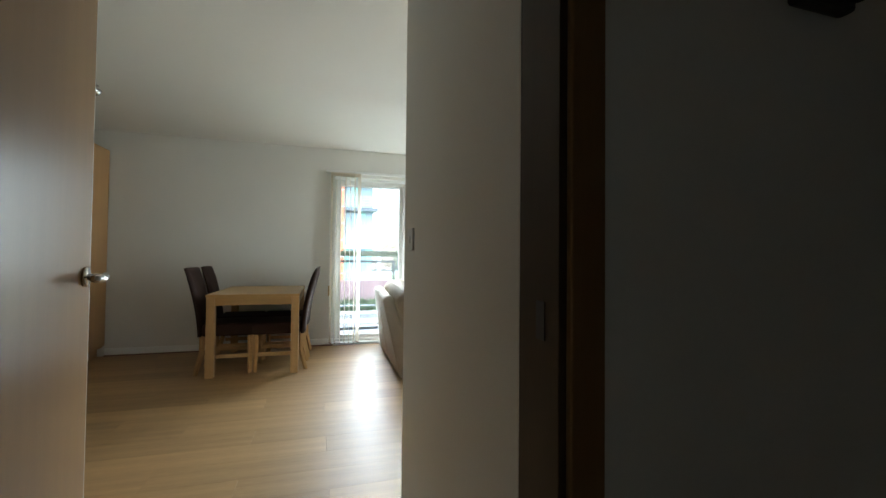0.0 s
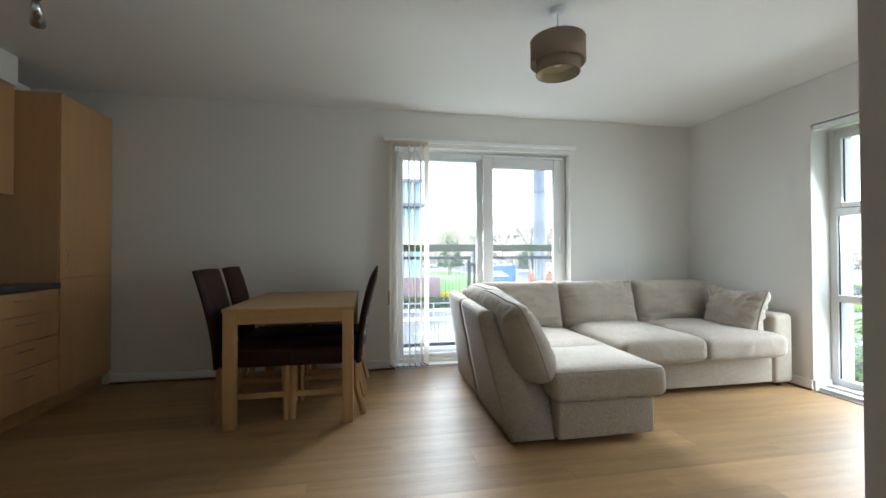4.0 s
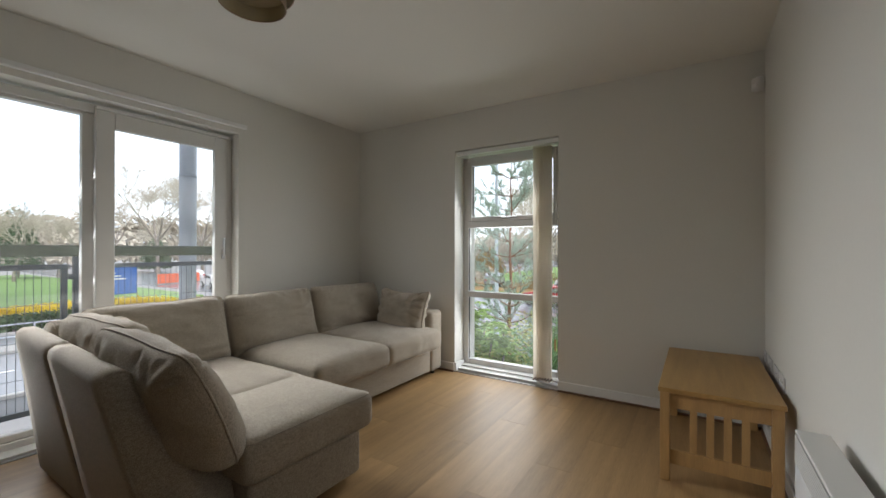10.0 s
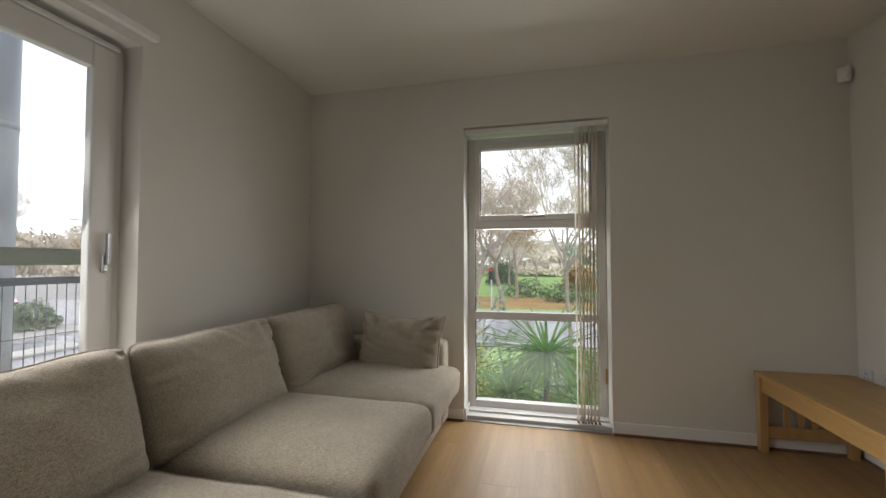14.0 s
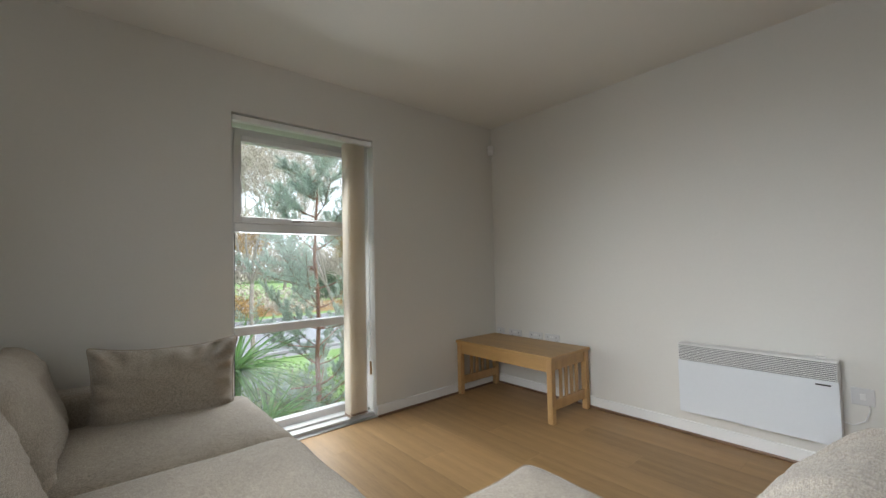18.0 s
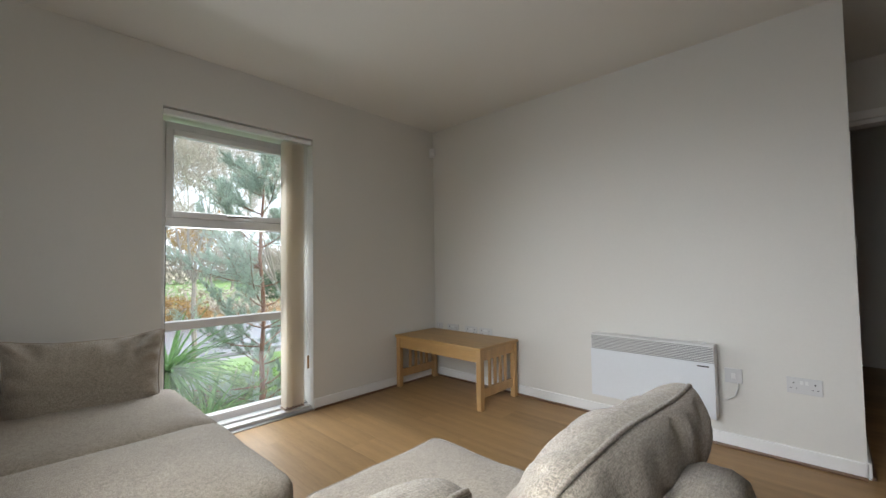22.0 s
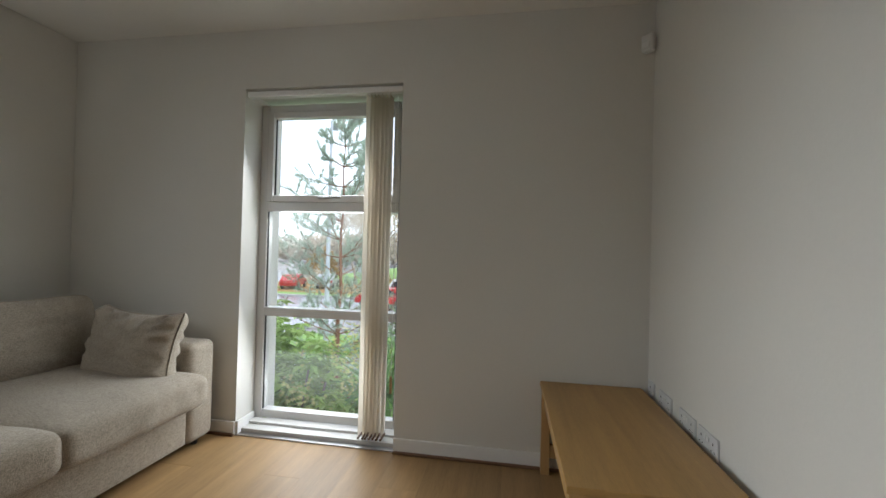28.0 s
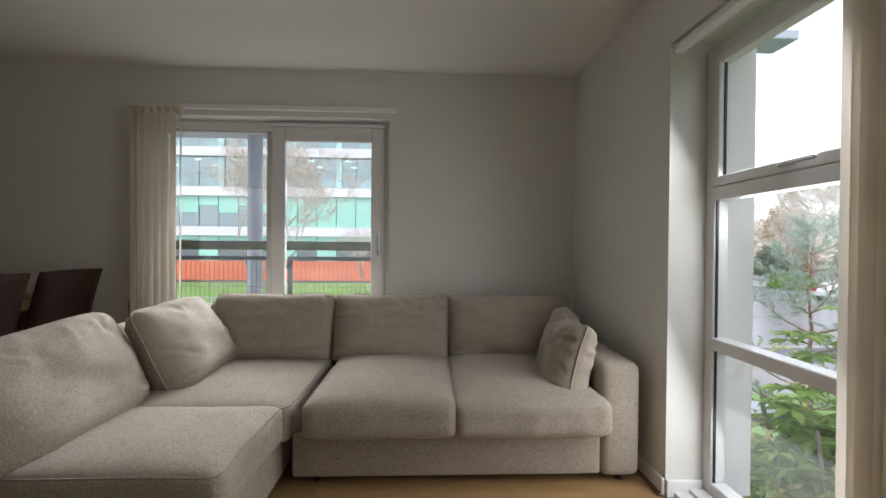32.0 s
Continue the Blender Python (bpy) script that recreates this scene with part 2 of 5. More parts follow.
structure("wall_kitchen_south", bm_box((WX, 1.95, 0), (-0.86, 2.05, CZ)), WALL, "white painted wall beside the kitchen", "wall")
structure("wall_entry_nib", bm_box((-0.45, HY, 0), (-0.351, 1.79, CZ)), WALL, "white painted side wall behind the entry door", "wall")
structure("wall_entry_return", bm_box((-0.86, 1.69, 0), (-0.45, 1.79, CZ)), WALL, "white painted wall end beside the entry door", "wall")
structure("wall_entry_west", bm_box((-0.96, HY, 0), (-0.86, 1.95, CZ)), WALL, "white painted side wall of the entry", "wall")
wall_with_opening("wall_hall", "x", -0.96, HX + 0.1, HY, -0.12, -0.12, HX + 0.03, 0, 2.06, "white painted wall with the entry door")
structure("wall_hall_back", bm_box((-1.4, -1.3, 0), (2.4, -1.2, CZ)), WALL, "white painted hall wall", "wall")
structure("wall_hall_west", bm_box((-1.4, -1.2, 0), (-1.3, HY - 0.12, CZ)), WALL, "white painted hall wall", "wall")
structure("wall_hall_east", bm_box((2.3, -1.2, 0), (2.4, HY - 0.12, CZ)), WALL, "white painted hall wall", "wall")
structure("wall_hall_north", bm_box((HX + 0.1, HY - 0.12, 0), (2.3, HY, CZ)), WALL, "white painted hall wall", "wall")
structure("wall_hall_north_west", bm_box((-1.3, HY - 0.12, 0), (-0.96, HY, CZ)), WALL, "white painted hall wall", "wall")
structure("ceiling", bm_box((WX - 0.2, -1.3, CZ), (EX + 0.41, NY + T, CZ + 0.2)), CEIL, "white painted plaster ceiling", "ceiling")

BROWN = material("brown_bead", (0.17, 0.09, 0.05), 0.4, var=0.15)
CHROME = material("brushed_chrome", (0.62, 0.62, 0.63), 0.22, 1.0, var=0.04)
STEEL = material("stainless_steel", (0.5, 0.5, 0.5), 0.3, 1.0, var=0.05, stretch=(1, 12, 1))
BLACK = material("black_plastic", (0.015, 0.015, 0.016), 0.35)
SLAT = material("cream_blind_fabric", (0.74, 0.68, 0.58), 0.9, var=0.05, scale=6, fine=200, stretch=(1, 1, 0.15), bump=0.1, bscale=500, spec=0.1)
SHADE = material("taupe_shade_fabric", (0.34, 0.265, 0.20), 0.9, var=0.06, fine=250, bump=0.2, bscale=700, spec=0.1)
PLATE = material("pale_grey_plate", (0.62, 0.62, 0.62), 0.35, var=0.02)
PLASTIC = material("white_plastic", (0.74, 0.74, 0.73), 0.3, var=0.01)
OAKLEG = material("light_oak_upright", (0.45, 0.275, 0.115), 0.4, var=0.18, scale=3, fine=40, stretch=(8, 8, 0.6), bump=0.03, bscale=70)
WORKTOP = material("dark_grey_worktop", (0.035, 0.04, 0.045), 0.3, var=0.3, scale=20, fine=150)
DOORWOOD = material("oak_door_veneer", (0.215, 0.12, 0.05), 0.3, spec=0.1, var=0.08, scale=3, fine=40, stretch=(8, 8, 0.4))
for m in (SLAT, SHADE):
    n, l = m.node_tree.nodes, m.node_tree.links
    p, out = n["Principled BSDF"], n["Material Output"]
    mix, tr = n.new("ShaderNodeMixShader"), n.new("ShaderNodeBsdfTranslucent")
    mix.inputs[0].default_value = 0.5 if m is SLAT else 0.25
    tr.inputs[0].default_value = (0.82, 0.75, 0.65, 1) if m is SLAT else (0.6, 0.5, 0.4, 1)
    l.new(p.outputs[0], mix.inputs[1]), l.new(tr.outputs[0], mix.inputs[2]), l.new(mix.outputs[0], out.inputs[0])


def bm_tube(points, radius, n=8, closed=False):
    """A tube along a line of points; radius: one number, or one for each point."""
    b = bmesh.new()
    pts = [Vector(p) for p in points]
    rings, count = [], len(pts)
    for i, p in enumerate(pts):
        a = pts[(i - 1) % count] if closed or i else p
        c = pts[(i + 1) % count] if closed or i < count - 1 else p
        q = (c - a).to_track_quat("Z", "Y")
        r = radius if isinstance(radius, (int, float)) else radius[i]
        rings.append([b.verts.new(p + q @ Vector((r * math.cos(2 * math.pi * k / n), r * math.sin(2 * math.pi * k / n), 0))) for k in range(n)])
    for i in range(count if closed else count - 1):
        u, v = rings[i], rings[(i + 1) % count]
        for k in range(n):
            b.faces.new((u[k], u[(k + 1) % n], v[(k + 1) % n], v[k]))
    if not closed:
        b.faces.new(rings[0][::-1]), b.faces.new(rings[-1])
    return b


def bm_round(profile, n=32, centre=(0, 0)):
    """A turned shape from (radius, z) pairs."""
    b = bmesh.new()
    rings = [[b.verts.new((centre[0] + r * math.cos(2 * math.pi * k / n), centre[1] + r * math.sin(2 * math.pi * k / n), z)) for k in range(n)] for r, z in profile]
    for u, v in zip(rings, rings[1:]):
        for k in range(n):
            b.faces.new((u[k], u[(k + 1) % n], v[(k + 1) % n], v[k]))
    return b


# ---- skirting ----
def skirting(name, p, q, inward):
    """White board with a brown bead at its foot, along a wall from p to q."""
    (x0, y0), (x1, y1) = p, q
    ix, iy = inward
    def bar(t, z0, z1):
        return (min(x0, x1, x0 + ix * t, x1 + ix * t), min(y0, y1, y0 + iy * t, y1 + iy * t), z0), (max(x0, x1, x0 + ix * t, x1 + ix * t), max(y0, y1, y0 + iy * t, y1 + iy * t), z1)
    lo, hi = bar(0.016, 0.0, 0.085)
    ob = structure(name, bm_box(lo, hi, 0.005), TRIM, "white painted skirting board", "baseboard")
    lo, hi = bar(0.03, 0.0, 0.016)
    part("bead", bm_box(lo, hi, 0.006), BROWN, ob, "brown wooden floor bead")


skirting("baseboard_south", (HX, SY), (EX, SY), (0, 1))
skirting("baseboard_east", (EX, SY), (EX, W0), (-1, 0))
skirting("baseboard_east_north", (EX, W1), (EX, NY), (-1, 0))
skirting("baseboard_north", (-1.87, NY), (B0, NY), (0, -1))
skirting("baseboard_north_east", (B1, NY), (EX, NY), (0, -1))
skirting("baseboard_entry_nib", (-0.345, HY + 0.02), (-0.345, 1.79), (1, 0))
skirting("baseboard_entry", (HX, HY), (HX, SY), (-1, 0))
structure("trim_reveal", bm_box((EX, W1 - 0.016, 0), (EX + 0.17, W1, 0.085), 0.004), TRIM, "white skirting return in the window reveal", "trim")

# ---- tall window ----
win = thing("window_1", "tall white plastic window of three panes, upper pane hinged", "window", kind="structure")
FX0, FX1 = 3.94, 4.01
def frame_bar(name, y0, y1, z0, z1, x0=FX0, x1=FX1, bevel=0.006, parent=win):
    return part(name, bm_box((x0, y0, z0), (x1, y1, z1), bevel), UPVC, parent)
frame_bar("frame_side", W0, W0 + 0.055, 0.045, 2.08)
frame_bar("frame_side", W1 - 0.055, W1, 0.045, 2.08)
frame_bar("frame_head", W0 + 0.055, W1 - 0.055, 2.03, 2.08)
frame_bar("frame_foot", W0 + 0.055, W1 - 0.055, 0.045, 0.098)
frame_bar("transom", W0 + 0.055, W1 - 0.055, 1.385, 1.445, 3.932)
frame_bar("transom", W0 + 0.055, W1 - 0.055, 0.705, 0.762, 3.932)
sash = part("casement", bm_box((3.928, W0 + 0.05, 1.445), (3.985, W0 + 0.095, 2.035), 0.006), UPVC, win)
for lo, hi in (((3.928, W1 - 0.095, 1.445), (3.985, W1 - 0.05, 2.035)), ((3.929, W0 + 0.095, 1.446), (3.985, W1 - 0.095, 1.49)), ((3.929, W0 + 0.095, 1.99), (3.985, W1 - 0.095, 2.034))):
    part("rail", bm_box(lo, hi, 0.006), UPVC, sash)
hand = part("handle", bm_box((3.905, 3.70, 1.462), (3.93, 3.76, 1.482), 0.006), CHROME, sash, "small chrome window handle")
part("lever", bm_box((3.893, 3.60, 1.464), (3.907, 3.745, 1.48), 0.005), CHROME, hand)
for z0, z1, y0, y1 in ((1.49, 1.99, W0 + 0.095, W1 - 0.095), (0.762, 1.385, W0 + 0.055, W1 - 0.055), (0.098, 0.705, W0 + 0.055, W1 - 0.055)):
    pane = part("pane", bm_box((3.962, y0, z0), (3.966, y1, z1)), GLASS, win, "clear glass pane")
    pane.visible_shadow = False
    for y in (y0, y1 - 0.006):
        part("gasket", bm_box((3.952, y, z0), (3.9615, y + 0.006, z1)), BLACK, win)
cill = structure("window_sill", bm_box((3.80, W0, 0.0), (3.939, W1, 0.03), 0.004), UPVC, "white plastic sill step under the tall window", "sill")
part("sill_step", bm_box((3.87, W0, 0.0305), (3.9385, W1, 0.046), 0.003), UPVC, cill)
structure("threshold_strip", bm_box((3.758, W0, 0.0), (3.799, W1, 0.008), 0.002), STEEL, "thin metal floor strip at the window", "trim")
structure("outer_sill", bm_box((4.012, W0, -0.05), (4.23, W1, -0.015), 0.01), UPVC, "white plastic outer window sill", "sill")

def vertical_blind(name, label, p, q, z0, z1, slats, across, group="", half=0.022, turns=None):
    """A rail from p to q, with slats turned across the wall at the given places."""
    b = thing(name, label, "blind", group=group)
    d = (Vector((*q, 0)) - Vector((*p, 0))).normalized()
    n = Vector((-d.y, d.x, 0)) * half
    lo = [min(p[i] - abs(n[i]), q[i] - abs(n[i])) for i in range(2)]
    hi = [max(p[i] + abs(n[i]), q[i] + abs(n[i])) for i in range(2)]
    part("headrail", bm_box((lo[0], lo[1], z1), (hi[0], hi[1], z1 + 0.035), 0.004), TRIM, b, "white aluminium blind rail")
    rng = random.Random(5)
    for i, c in enumerate(slats):
        t = turns[i] if turns else rng.uniform(-0.06, 0.06)
        w = Vector(across) * 0.0445
        w = Matrix.Rotation(t, 3, "Z") @ w
        bm = bmesh.new()
        rows = 9
        verts = []
        sway = rng.uniform(-0.006, 0.006)
        for j in range(rows):
            z = z1 - 0.008 - (z1 - 0.008 - z0) * j / (rows - 1)
            off = d * (sway * (j / (rows - 1)) ** 2)
            bow = d * 0.004
            verts.append([bm.verts.new(Vector((c[0], c[1], z)) + w * k + bow * (1 - k * k) + off) for k in (-1, -0.5, 0, 0.5, 1)])
        for u, v in zip(verts, verts[1:]):
            for k in range(4):
                bm.faces.new((u[k], u[k + 1], v[k + 1], v[k]))
        s_ = part("slat", bm, SLAT, b, smooth=True)
        lo_ = Vector((c[0], c[1], z0)) + d * sway
        part("weight", bm_tube([lo_ - w * 0.95 + Vector((0, 0, 0.012)), lo_ + w * 0.95 + Vector((0, 0, 0.012))], 0.007, 6), BROWN, s_, "brown bottom weight")
    return b


blind_e = vertical_blind("vertical_blind", "cream fabric vertical blind gathered beside the tall window", (3.80, W0 + 0.005), (3.80, W1 - 0.005), 0.045, 2.073, [(3.812, 3.258 + 0.0235 * i) for i in range(7)], (1, 0, 0), "blinds")
part("pull_cord", bm_tube([(3.79, 3.213, 2.05), (3.79, 3.212, 1.2), (3.79, 3.213, 0.42)], 0.002, 5), TRIM, blind_e)
part("cord_weight", bm_box((3.783, 3.206, 0.32), (3.797, 3.22, 0.42), 0.003), OAKLEG, blind_e, "cream cord weight")
blind_n = vertical_blind("vertical_blind", "cream fabric vertical blind gathered beside the balcony door", (0.42, 5.403), (2.40, 5.403), 0.03, 2.17, [(0.49 + 0.0565 * i, 5.36) for i in range(7)], (0, 1, 0), "blinds", 0.016, (0.25, 0.02, -0.05, 0.06, 0.0, 0.1, 0.42))
part("top_band", bm_box((0.475, 5.356, 2.128), (0.855, 5.364, 2.169), 0.002), SLAT, blind_n, "beige band over the slat hangers")
part("pull_cord", bm_tube([(0.47, 5.36, 2.165), (0.468, 5.36, 1.2), (0.47, 5.36, 0.75)], 0.002, 5), TRIM, blind_n)
part("cord_weight", bm_box((0.462, 5.352, 0.62), (0.478, 5.368, 0.75), 0.003), OAKLEG, blind_n, "cream cord weight")

# ---- balcony door ----
bd = thing("door_1", "white plastic sliding balcony door with two large panes", "door", kind="structure")
def bd_bar(name, x0, x1, z0, z1, y0=5.525, y1=5.60, parent=bd):
    return part(name, bm_box((x0, y0, z0), (x1, y1, z1), 0.006), UPVC, parent)
bd_bar("frame_side", B0, B0 + 0.05, 0.0, BH - 0.02)
bd_bar("frame_side", B1 - 0.05, B1, 0.0, BH - 0.02)
bd_bar("frame_head", B0 + 0.05, B1 - 0.05, BH - 0.075, BH - 0.02)
bd_bar("frame_foot", B0 + 0.05, B1 - 0.05, 0.0, 0.06)
bd_bar("fixed_stile", 1.375, 1.47, 0.06, BH - 0.075, 5.546)
bd_bar("fixed_stile", B0 + 0.05, B0 + 0.085, 0.06, BH - 0.075, 5.54)
bd_bar("fixed_rail", B0 + 0.085, 1.375, 0.06, 0.10, 5.54)
bd_bar("fixed_rail", B0 + 0.085, 1.375, BH - 0.095, BH - 0.075, 5.54)
bd_sash = part("sliding_sash", bm_box((1.43, 5.50, 0.05), (1.535, 5.545, BH - 0.05), 0.007), UPVC, bd)
for x0, x1, z0, z1 in ((2.195, 2.30, 0.05, BH - 0.05), (1.535, 2.195, 0.05, 0.17), (1.535, 2.195, 1.97, BH - 0.05)):
    part("sash_rail", bm_box((x0, 5.501, z0), (x1, 5.545, z1), 0.007), UPVC, bd_sash)
part("track_cover", bm_box((1.43, 5.488, BH - 0.049), (2.30, 5.544, BH - 0.028), 0.004), UPVC, bd)
h = part("door_handle", bm_box((2.245, 5.488, 1.09), (2.27, 5.501, 1.17), 0.005), STEEL, bd_sash, "grey metal lever handle")
part("lever", bm_box((2.25, 5.462, 1.12), (2.265, 5.487, 1.26), 0.006), STEEL, h)
for x0, x1, y, z0, z1 in ((B0 + 0.085, 1.375, 5.565, 0.10, BH - 0.095), (1.535, 2.195, 5.52, 0.17, 1.97)):
    pane = part("pane", bm_box((x0, y, z0), (x1, y + 0.004, z1)), GLASS, bd, "clear glass pane")
    pane.visible_shadow = False
structure("balcony_threshold", bm_box((B0, NY, 0.0), (B1, 5.524, 0.022), 0.004), UPVC, "white plastic threshold of the balcony door", "trim")
structure("balcony_track", bm_box((B0, NY - 0.03, 0.0), (B1, NY - 0.001, 0.007), 0.002), STEEL, "thin metal floor strip at the balcony door", "trim")

# ---- entry door ----
ef = structure("door_frame", bm_box((-0.12, HY - 0.13, 0), (-0.085, HY + 0.01, 2.025), 0.003), TRIM, "white painted door lining and architrave", "trim")
# Right lining: the unlit doorway's shade is put into its oak colour.
part("lining", bm_box((HX + 0.0005, HY - 0.122, 0), (HX + 0.0295, HY, 2.025), 0.001, 1), material("shade_darkened_oak", (0.06, 0.038, 0.022), 0.5, var=0.2, stretch=(8, 8, 0.4), spec=0.2), ef, "oak door lining with the doorway's shade in its colour")
part("lining", bm_box((-0.12, HY - 0.13, 2.026), (HX + 0.029, HY - 0.0005, 2.06), 0.003), TRIM, ef)
part("strike_plate", bm_box((HX - 0.0015, HY - 0.085, 0.985), (HX + 0.0003, HY - 0.06, 1.045), 0.0005), BLACK, ef, "dark metal strike plate")
for x0, x1, y0, y1, z0, z1 in ((-0.18, -0.121, HY, HY + 0.016, 0, 2.12), (-0.12, HX - 0.001, HY, HY + 0.016, 2.061, 2.12), (-0.18, -0.121, HY - 0.137, HY - 0.1205, 0, 2.12), (HX + 0.012, HX + 0.07, HY - 0.137, HY - 0.1225, 0, 2.12), (-0.12, HX + 0.011, HY - 0.137, HY - 0.131, 2.061, 2.12)):
    part("architrave", bm_box((x0, y0 + 0.0005, z0), (x1, y1, z1), 0.003), DOORWOOD if x0 > 0.5 else TRIM, ef)
door = thing("entry_door", "oak veneered flush door standing open with chrome lever", "door", (-0.072, HY + 0.004, 0.0), 101.3)
part("leaf", bm_box((0.0, 0.0, 0.008), (0.726, 0.044, 2.02), 0.002), DOORWOOD, door)
# Door edge: pale colour carries the window's light that falls on it.
part("lipping", bm_box((0.7262, 0.0005, 0.008), (0.73, 0.0435, 2.02)), material("window_lit_door_edge", (0.6, 0.6, 0.58), 0.4), door, "door edge with the window's light in its pale colour")
for side in (-1, 1):
    y0 = -0.001 if side < 0 else 0.045
    rose = part("rose", bm_cyl((0.67, y0, 1.05), (0.67, y0 + side * 0.009, 1.05), 0.026, n=24), CHROME, door, "chrome handle rose", True)
    y1 = y0 + side * 0.05
    part("lever", bm_tube([(0.67, y0 + side * 0.005, 1.05), (0.67, y0 + side * 0.03, 1.05), (0.664, y0 + side * 0.044, 1.051), (0.64, y1, 1.053), (0.60, y1 + side * 0.003, 1.048), (0.56, y1 - side * 0.004, 1.05)], [0.009, 0.009, 0.01, 0.0105, 0.0105, 0.009], 12), CHROME, rose, smooth=True)
for z in (0.25, 1.05, 1.8):
    part("hinge", bm_cyl((-0.004, -0.004, z - 0.05), (-0.004, -0.004, z + 0.05), 0.006, n=10), CHROME, door)

phone = thing("entry_phone", "dark plastic entry phone on the hall wall", "phone", (1.2, HY - 0.1205, 1.57), 180)
part("base", bm_box((-0.14, 0, 0), (0.0, 0.03, 0.2), 0.008), BLACK, phone)
part("handset", bm_box((-0.13, 0.0305, 0.005), (-0.075, 0.06, 0.195), 0.012), BLACK, phone)

# ---- switch, sockets, sensor, heater ----
def wall_plate(name, label, x0, x1, z0, z1, wall, gangs=0, rocker=0):
    """A white plate on the south wall (wall 's') or the entry's side wall ('e')."""
    w, hgt = x1 - x0, z1 - z0
    t = thing(name, label, "socket" if gangs else "switch")
    part("plate", bm_box((0, 0, 0), (w, 0.009, hgt), 0.003), PLATE, t)
    for g in range(gangs):
        cx = w * (0.2 if g == 0 else 0.8) if gangs > 1 else w * 0.5
        part("rocker", bm_box((w / 2 + (-0.017 if g == 0 else 0.004) if gangs > 1 else w * 0.62, 0.0092, hgt * 0.6), (w / 2 + (-0.004 if g == 0 else 0.017) if gangs > 1 else w * 0.75, 0.013, hgt * 0.82), 0.001), PLASTIC, t)
        for dx, dz, sx, sz in ((0, 0.66, 0.004, 0.008), (-0.011, 0.34, 0.006, 0.003), (0.011, 0.34, 0.006, 0.003)):
            part("pin_hole", bm_box((cx + dx - sx / 2 - 0.001, 0.0091, hgt * dz - sz / 2), (cx + dx + sx / 2 + 0.001, 0.0096, hgt * dz + sz / 2)), BLACK, t)
    if rocker:
        part("rocker", bm_box((w * 0.38, 0.0092, hgt * 0.32), (w * 0.62, 0.013, hgt * 0.68), 0.001), PLASTIC, t)
    if wall == "s":
        t.matrix_basis = pose(x0, SY + 0.0005, z0)
    else:
        t.matrix_basis = pose(HX - 0.0005, x0, z0, 0, 0, 90)
    return t


wall_plate("double_socket", "pale grey double wall socket on the painted wall", 0.885, 1.031, 0.377, 0.463, "s", 2)
spur = wall_plate("fused_spur", "pale grey switched heater outlet with white cable", 1.229, 1.315, 0.38, 0.466, "s", 0, 1)
part("cable", bm_tube([(0.02, 0.012, 0.005), (0.02, 0.03, -0.02), (0.035, 0.035, -0.07), (0.08, 0.035, -0.1), (0.14, 0.03, -0.09)], 0.004, 8), PLASTIC, spur, "white heater cable", True)
for x0, x1 in ((3.045, 3.19), (3.215, 3.36), (3.445, 3.59), (3.655, 3.74)):
    wall_plate("double_socket" if x1 - x0 > 0.1 else "aerial_socket", "pale grey wall socket behind the coffee table", x0, x1, 0.445, 0.525, "s", 2 if x1 - x0 > 0.1 else 1)
wall_plate("light_switch", "pale grey light switch on the entry wall", 1.632, 1.718, 1.137, 1.223, "e", 0, 1)
pir = thing("alarm_sensor", "small white alarm sensor high in the corner", "sensor", (3.735, 1.87, 2.25), 45)
part("body", bm_box((-0.03, -0.02, -0.045), (0.03, 0.025, 0.045), 0.012, 3), PLASTIC, pir, smooth=True)
part("lens", bm_box((-0.02, 0.0252, -0.03), (0.02, 0.031, 0.0), 0.005), TRIM, pir)
part("bracket", bm_box((-0.012, -0.032, -0.03), (0.012, -0.0205, 0.03), 0.003), PLASTIC, pir)

heater = thing("panel_heater", "white electric panel heater mounted on the wall", "heater")
HX0, HX1, HZ0, HZ1, HF = 1.345, 2.09, 0.17, 0.605, 1.945
body = bm_box((HX0, SY + 0.03, HZ0), (HX1, HF - 0.006, HZ1 - 0.012), 0.012, 3)
part("casing", body, PLASTIC, heater)
part("front_panel", bm_box((HX0, HF - 0.0055, HZ0 + 0.005), (HX1, HF, HZ1 - 0.105), 0.003), material("heater_enamel", (0.7, 0.73, 0.76), 0.3, var=0.02), heater, "pale blue-white enamel front")
# Dark sheet behind the louvres; the slots' shade is put into its colour.
part("grille_back", bm_box((HX0 + 0.006, HF - 0.0054, HZ1 - 0.104), (HX1 - 0.006, HF - 0.003, HZ1 - 0.014)), material("grille_shadow_grey", (0.12, 0.13, 0.13), 0.6), heater, "dark sheet with the slots' shade in its colour")
for i in range(9):
    z = HZ1 - 0.1 + i * 0.0098
    part("louvre", bm_box((HX0 + 0.004, HF - 0.0028, z), (HX1 - 0.004, HF + 0.002, z + 0.005), 0.001, 1), PLASTIC, heater)
part("top_cover", bm_box((HX0, SY + 0.032, HZ1 - 0.0118), (HX1, HF + 0.001, HZ1), 0.004), PLASTIC, heater)
part("badge", bm_box((HX0 + 0.03, HF + 0.0002, HZ1 - 0.132), (HX0 + 0.09, HF + 0.001, HZ1 - 0.124)), BLACK, heater, "small dark maker's badge")
for x in (HX0 + 0.12, HX1 - 0.12):
    part("wall_bracket", bm_box((x - 0.02, SY, HZ0 + 0.05), (x + 0.02, SY + 0.0295, HZ1 - 0.08)), STEEL, heater)
part("control", bm_cyl((HX0 + 0.07, 1.89, HZ1 + 0.0005), (HX0 + 0.07, 1.89, HZ1 + 0.008), 0.02, n=20), TRIM, heater)

